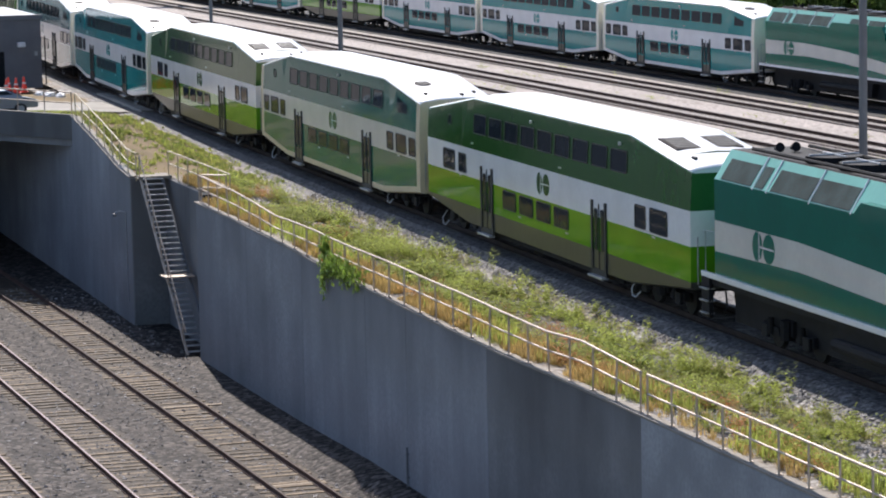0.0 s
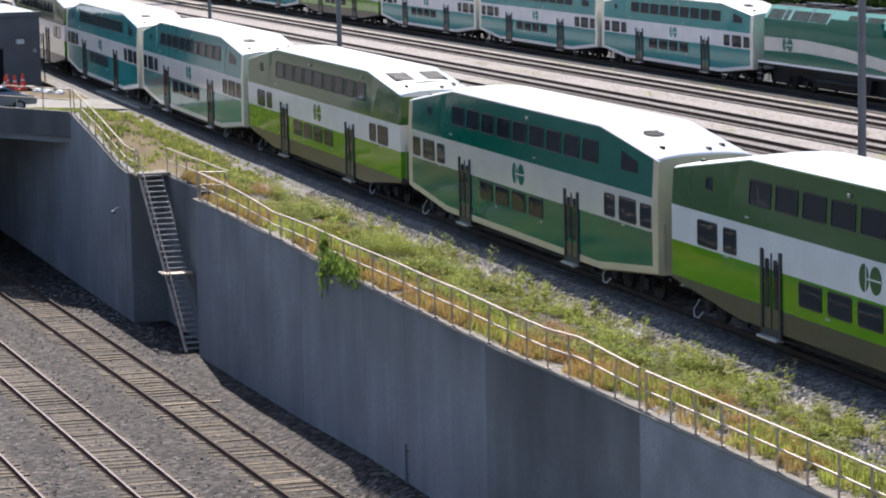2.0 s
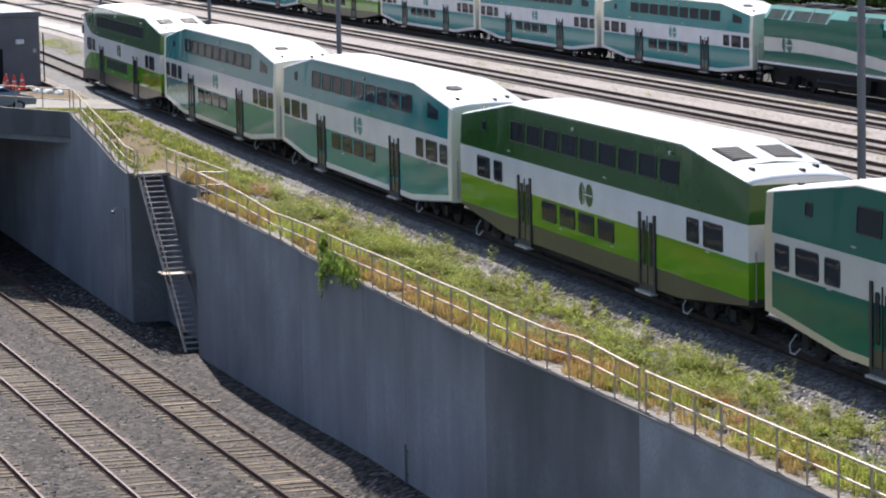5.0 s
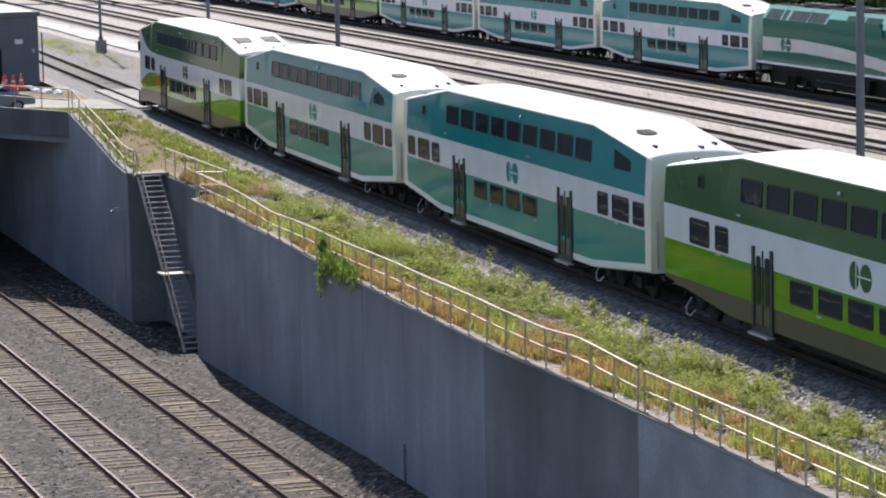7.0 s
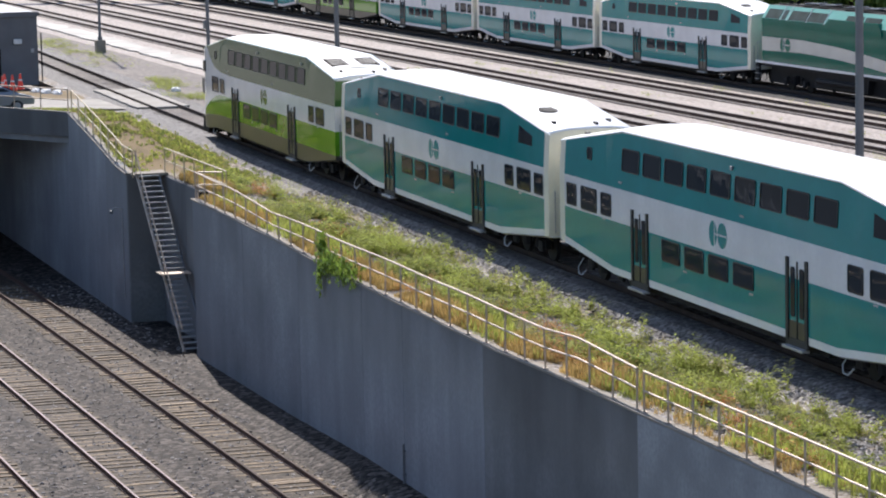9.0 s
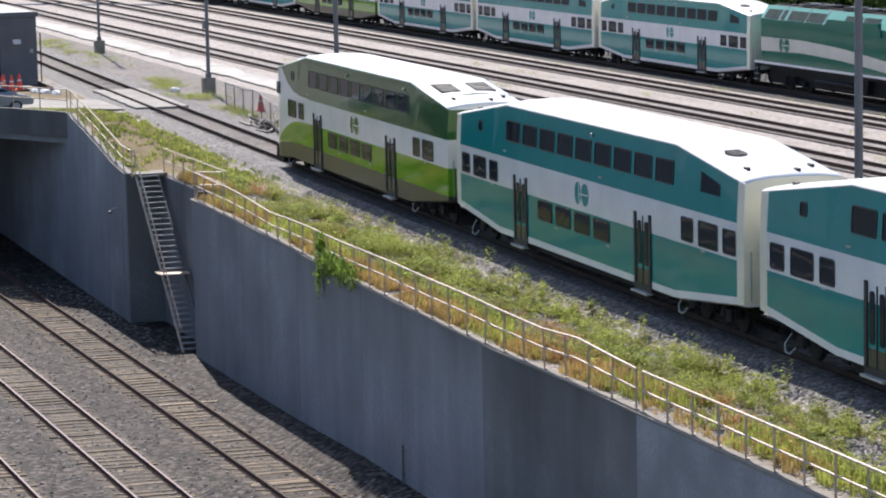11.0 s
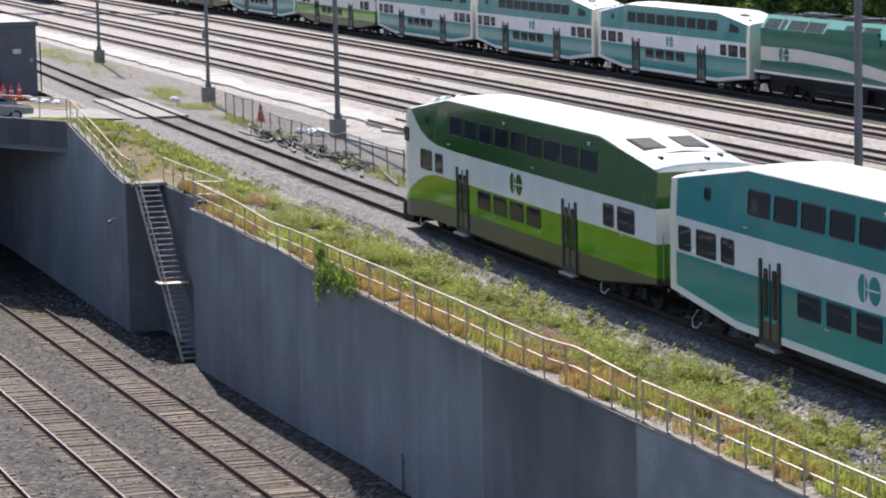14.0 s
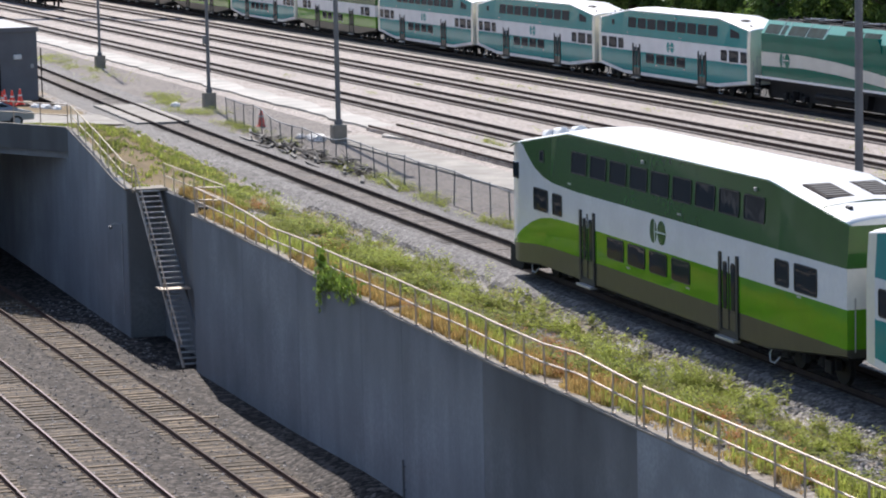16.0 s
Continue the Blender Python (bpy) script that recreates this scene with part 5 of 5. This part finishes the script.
def build_plants():
    def band(x):
        """The verge from wall to ballast at x."""
        return edge_line(x)[0], track_y(x) - 2.05

    def weeds(rng):
        x = rng.uniform(-122, -40)
        lo, hi = band(x)
        y = lo + (hi - lo) * (0.14 + lerp_table([(-120, 0.5), (-96, 0.58), (-80, 0.72), (-70, 0.77)], x) * rng.beta(1.6, 1.5))
        c = clump(x, y, 1)
        if c < (0.1 if x < -88 else 0.24) and rng.random() < 0.96:
            return None
        return x, y, verge_z(x, y), 0.15 + 0.55 * max(0, c) * rng.uniform(0.5, 1.3)
    scatter("weeds", 9000, weeds, (0.026, 0.11), "leaf", "green weeds growing on the verge beside the track", 1, (9, 18))

    def low_tufts(rng):
        x = rng.uniform(-116, -44)
        lo, hi = band(x)
        y = lo + (hi - lo) * rng.uniform(0.06, 0.9)
        if clump(x * 2.2, y * 2.2, 71) < 0.05:
            return None
        return x, y, verge_z(x, y), rng.uniform(0.06, 0.2)
    scatter("weeds", 6500, low_tufts, (0.03, 0.085), "leaf", "small yellow green tufts among the verge gravel", 35, (7, 14))

    def fringe(rng):
        x = rng.uniform(-100, -50)
        lo, hi = band(x)
        y = hi - 2.0 * rng.beta(1.5, 1.3)
        if clump(x * 1.3, y * 1.3, 83) < 0.06:
            return None
        return x, y, verge_z(x, y), rng.uniform(0.08, 0.34)
    scatter("weeds", 1900, fringe, (0.026, 0.09), "leaf", "straggling weeds on the stony edge of the ballast", 37, (8, 16))

    def shade_weeds(rng):
        got = weeds(rng)
        return None if got is None or clump(got[0], got[1], 61) < 0.0 else got
    scatter("weeds", 3500, shade_weeds, (0.03, 0.12), "darkleaf", "deeper green weeds mixed into the verge growth", 31, (8, 16))

    def tall(rng):
        x = rng.uniform(-120, -45)
        lo, hi = band(x)
        y = lo + (hi - lo) * min(0.84, max(0.15, rng.normal(lerp_table([(-120, 0.4), (-90, 0.5), (-70, 0.75)], x), 0.17)))
        if clump(x, y, 9) < (0.26 if x < -80 else 0.1):
            return None
        return x, y, verge_z(x, y), rng.uniform(0.3, 0.8)

    def spires(rng):
        # Single tall stems that stand out of the growth toward the ballast.
        x = rng.uniform(-112, -58)
        lo, hi = band(x)
        y = lo + (hi - lo) * rng.uniform(0.55, 0.98)
        return x, y, verge_z(x, y), rng.uniform(0.4, 0.95)
    scatter("tall_weeds", 110, spires, (0.024, 0.1), "leaf", "single tall leafy stems at the ballast edge", 33, (50, 90), 0.16)
    scatter("tall_weeds", 4400, tall, (0.018, 0.09), "leaf", "taller leafy weeds along the ballast edge", 2, (26, 44))

    def drygrass(rng):
        x = rng.uniform(-122, -40)
        lo, hi = band(x)
        y = lo + 0.02 + 1.35 * rng.beta(1.0, 2.2)
        c = clump(x, y, 3)
        if c < -0.15 or (x > -68 and rng.random() < 0.9):
            return None
        return x, y, verge_z(x, y), rng.uniform(0.1, 0.32) * (1 + 0.8 * c)
    scatter("dry_grass", 10500, drygrass, (0.009, 0), "dry", "dry yellow orange grass behind the railing", 3, (8, 16))

    def pale(rng):
        x = rng.uniform(-122, -40)
        lo, hi = band(x)
        y = rng.uniform(lo + 0.6, hi - 0.2)
        if clump(x, y, 14) < -0.05:
            return None
        return x, y, verge_z(x, y), rng.uniform(0.1, 0.35)
    scatter("dry_grass", 4200, pale, (0.007, 0), "straw", "thin straw coloured grass on the verge", 6, (6, 11))

    def lipgrass(rng):
        x = rng.uniform(-122, -40)
        y = edge_line(x)[0] + 0.05 + rng.uniform(0, 1.3)
        if clump(x, y, 51) < 0.08:
            return None
        return x, y, verge_z(x, y), rng.uniform(0.15, 0.5)
    scatter("lip_grass", 3200, lipgrass, (0.010, 0), "leaf", "green grass tufts along the wall coping", 16, (6, 11))

    def dock(rng):
        x = rng.uniform(-118, -44)
        lo, hi = band(x)
        y = lo + (hi - lo) * rng.uniform(0.08, 0.5)
        if clump(x, y, 21) < 0.24:
            return None
        return x, y, verge_z(x, y), rng.uniform(0.25, 0.6)
    scatter("dock_weeds", 2600, dock, (0.016, 0.08), "rust_weed", "red brown seeding weeds near the railing", 4, (12, 22))

    def left(rng):
        x = rng.uniform(-158, -122.8)
        lo, hi = band(x)
        y = lo + (hi - lo) * rng.beta(1.2, 1.5)
        bare = (x + 125.5) / 6.0, (y + 4.6) / 1.6
        if bare[0] ** 2 + bare[1] ** 2 < 1 + 1.6 * clump(x, y, 44) and rng.random() < 0.8:
            return None
        if clump(x, y, 40) < -0.12 and rng.random() < 0.85:
            return None
        return x, y, verge_z(x, y), rng.uniform(0.06, 0.22)
    scatter("verge_grass", 5500, left, (0.016, 0), "leaf", "short green grass on the verge by the portal wall", 5, (6, 11))
    scatter("verge_grass", 4200, left, (0.018, 0), "darkleaf", "deeper green grass on the verge by the portal wall", 25, (6, 11))
    scatter("dry_grass", 4200, left, (0.010, 0), "straw", "short straw coloured grass by the portal wall", 15, (5, 10))

    def yardweeds(rng):
        k = rng.integers(0, 4)
        if k == 0:
            x = rng.choice([rng.uniform(-230, -194), rng.uniform(-182, -164)])
            y = 6.0 + rng.normal(0, 0.75) + 0.035 * (-165 - x)
        elif k == 1:
            x = rng.uniform(-160, -100)
            y = lerp_table([(-160, 5.9), (-96, 3.4)], x) + rng.normal(0, 0.35)
        elif k == 2:
            x = rng.uniform(-160, -90)
            y = 14.6 + rng.normal(0, 0.25)
        else:
            x = rng.uniform(-200, -100)
            y = rng.choice([19.8, 25.6, 31.6, 37.5]) + rng.normal(0, 0.3) + YARD_SLOPE * (x + 170)
        if clump(x, y, 31) < (-0.05 if k < 2 else 0.3):
            return None
        return x, y, -0.3 + yard_z(y), rng.uniform(0.12, 0.4)
    scatter("yard_weeds", 11000, yardweeds, (0.016, 0.08), "leaf", "scattered green weeds in the yard gravel", 7, (8, 15))

    # Ivy on the wall, climbing a post and hanging over the coping.
    rng = np.random.default_rng(12)
    co, fa = [], []
    for k in range(1500):
        u = rng.random()
        if u < 0.18:
            x, z, y = -94.9 + rng.normal(0, 0.1), rng.uniform(-0.2, 0.85), WALL_Y - 0.02 + rng.normal(0, 0.08)
        elif u < 0.27:
            z = -0.2 - 1.05 * rng.beta(1, 2.0)
            x, y = -94.75 + rng.normal(0, 0.13) * max(0.25, 1.1 + z * 0.7), WALL_Y - 0.1 - abs(rng.normal(0, 0.06))
        else:
            x = -94.6 + 4.2 * rng.beta(1, 1.5)
            z, y = -0.08 + rng.normal(0.12, 0.2) - 0.1 * rng.random(), WALL_Y - 0.06 + rng.normal(0, 0.12)
        c = np.array([x, y, z])
        a, s = rng.uniform(0, 2 * math.pi), rng.uniform(0.04, 0.09)
        e1 = np.array([math.cos(a), rng.uniform(-0.5, 0.5), math.sin(a)]) * s
        e2 = np.array([-math.sin(a), rng.uniform(-0.5, 0.5), math.cos(a)]) * s
        i = len(co)
        co += [c - e1, c - e1 * 0.2 - e2, c + e1, c - e1 * 0.2 + e2]
        fa.append((i, i + 1, i + 2, i + 3))
    me = bpy.data.meshes.new("ivy")
    me.from_pydata([tuple(c) for c in co], [], fa)
    me.materials.append(M["ivy"])
    tagged(new("ivy", me), "green ivy climbing the railing and hanging over the wall", "ivy", "", "stuff")


def build_stones():
    """Loose stones lying proud on the ballast."""
    rng = np.random.default_rng(77)
    octa = np.array([(1, 0, 0), (-1, 0, 0), (0, 1, 0), (0, -1, 0), (0, 0, 1), (0, 0, -1)], float)
    tri = [(0, 2, 4), (2, 1, 4), (1, 3, 4), (3, 0, 4), (2, 0, 5), (1, 2, 5), (3, 1, 5), (0, 3, 5)]
    for name, n, place, mat, label in (
            ("ballast_stones", 5000, lambda: (rng.uniform(-136, -82), rng.uniform(-20, -6.6), LOW + 0.0), "stone", "loose brown grey ballast stones in the cutting"),
            ("ballast_stones", 21000, lambda: (rng.uniform(-118, -56), None, -0.27), "stone", "loose grey ballast stones beside the running track")):
        co, fa = [], []
        for _ in range(n):
            x, y, z = place()
            if y is None:
                y = track_y(x) - 6.2 + 4.25 * rng.random()
                z = verge_z(x, y)
            s = rng.uniform(0.03, 0.09) * rng.uniform(0.6, 1.3, 3) * (1, 1, 0.4)
            a = rng.uniform(0, 6.28)
            p = octa * s * rng.uniform(0.75, 1.25, (6, 1))
            q = np.stack([p[:, 0] * math.cos(a) - p[:, 1] * math.sin(a), p[:, 0] * math.sin(a) + p[:, 1] * math.cos(a), p[:, 2]], 1) + (x, y, z + 0.02)
            i = len(co)
            co += [tuple(v) for v in q]
            fa += [(i + t[0], i + t[1], i + t[2]) for t in tri]
        me = bpy.data.meshes.new(name)
        me.from_pydata(co, [], fa)
        me.materials.append(M[mat])
        tagged(new(name, me), label, "stones", "", "stuff")


M["stone"] = material("ballast stone", (0.30, 0.278, 0.262), 0.85, 0.1, 3, 20, island=0.65, spec=0.2)


def tree(x, y, h, seed):
    """A broad-leaved tree: tapered trunk, limbs and a crown of leaf clumps with gaps."""
    rng = np.random.default_rng(seed)
    t = thing("tree", pose(x, y, -1.45), "dense green broad-leaved tree behind the yard", "tree", "trees behind the yard")
    bm = T([(0, 0, -0.2), (0.1, 0, h * 0.3), (0.0, 0.15, h * 0.6), (0.1, 0, h * 0.9)], [0.28, 0.22, 0.14, 0.04], 8)
    tips = []
    for k in range(9):
        a, z0 = rng.uniform(0, 6.28), h * rng.uniform(0.15, 0.7)
        r = h * rng.uniform(0.18, 0.38)
        tip = (math.cos(a) * r, math.sin(a) * r, z0 + h * rng.uniform(0.05, 0.3))
        tube(bm, [(0, 0, z0), (tip[0] * 0.5, tip[1] * 0.5, z0 + (tip[2] - z0) * 0.4), tip], [0.1, 0.07, 0.02], 5)
        tips.append(tip)
    part("trunk", bm, "bark", t)
    co, fa = [], []
    for k in range(64):
        base = np.array(tips[k % 9]) * rng.uniform(0.4, 1.15) if k % 3 else np.array([rng.normal(0, h * 0.12), rng.normal(0, h * 0.12), h * rng.uniform(0.3, 1.0)])
        R = h * rng.uniform(0.06, 0.13)
        for _ in range(120):
            d = rng.normal(0, 1, 3)
            d = d / np.linalg.norm(d) * R * rng.uniform(0.5, 1.05)
            c = base + d * (1, 1, 0.75)
            e1, e2 = rng.normal(0, 0.1, 3), rng.normal(0, 0.1, 3)
            i = len(co)
            co += [tuple(c - e1), tuple(c + e2), tuple(c + e1), tuple(c - e2)]
            fa.append((i, i + 1, i + 2, i + 3))
    me = bpy.data.meshes.new("crown")
    me.from_pydata(co, [], fa)
    me.materials.append(M["treeleaf"])
    part("crown", me, None, t)
    return t


def build_trees():
    first = [tree(-140, 55, 8.5, s) for s in (1,)]
    protos = [first[0], tree(-132, 58, 10, 2), tree(-150, 57, 9, 3)]
    rng = random.Random(3)
    for k in range(44):
        x = -240 + (k % 30) * 5.6 + (2.8 if k >= 30 else 0)
        copy_thing(protos[k % 3], pose(x + rng.uniform(-1.5, 1.5), (58 if k < 30 else 66) + rng.uniform(-3, 5) + 0.02 * (x + 170), -1.45, 0, 0, rng.uniform(0, 360)))


build_ground()
build_paving()
build_walls()
build_running_train()
build_parked_train()
build_stair()
build_railings()
build_poles()
build_fence()
build_crossing_things()
build_debris()
build_wall_fixtures()
for wx in (-338, -355, -372):
    wagon(wx, yard_y(28.3, wx))
build_trees()
build_plants()
build_stones()
build_tracks()
motions()
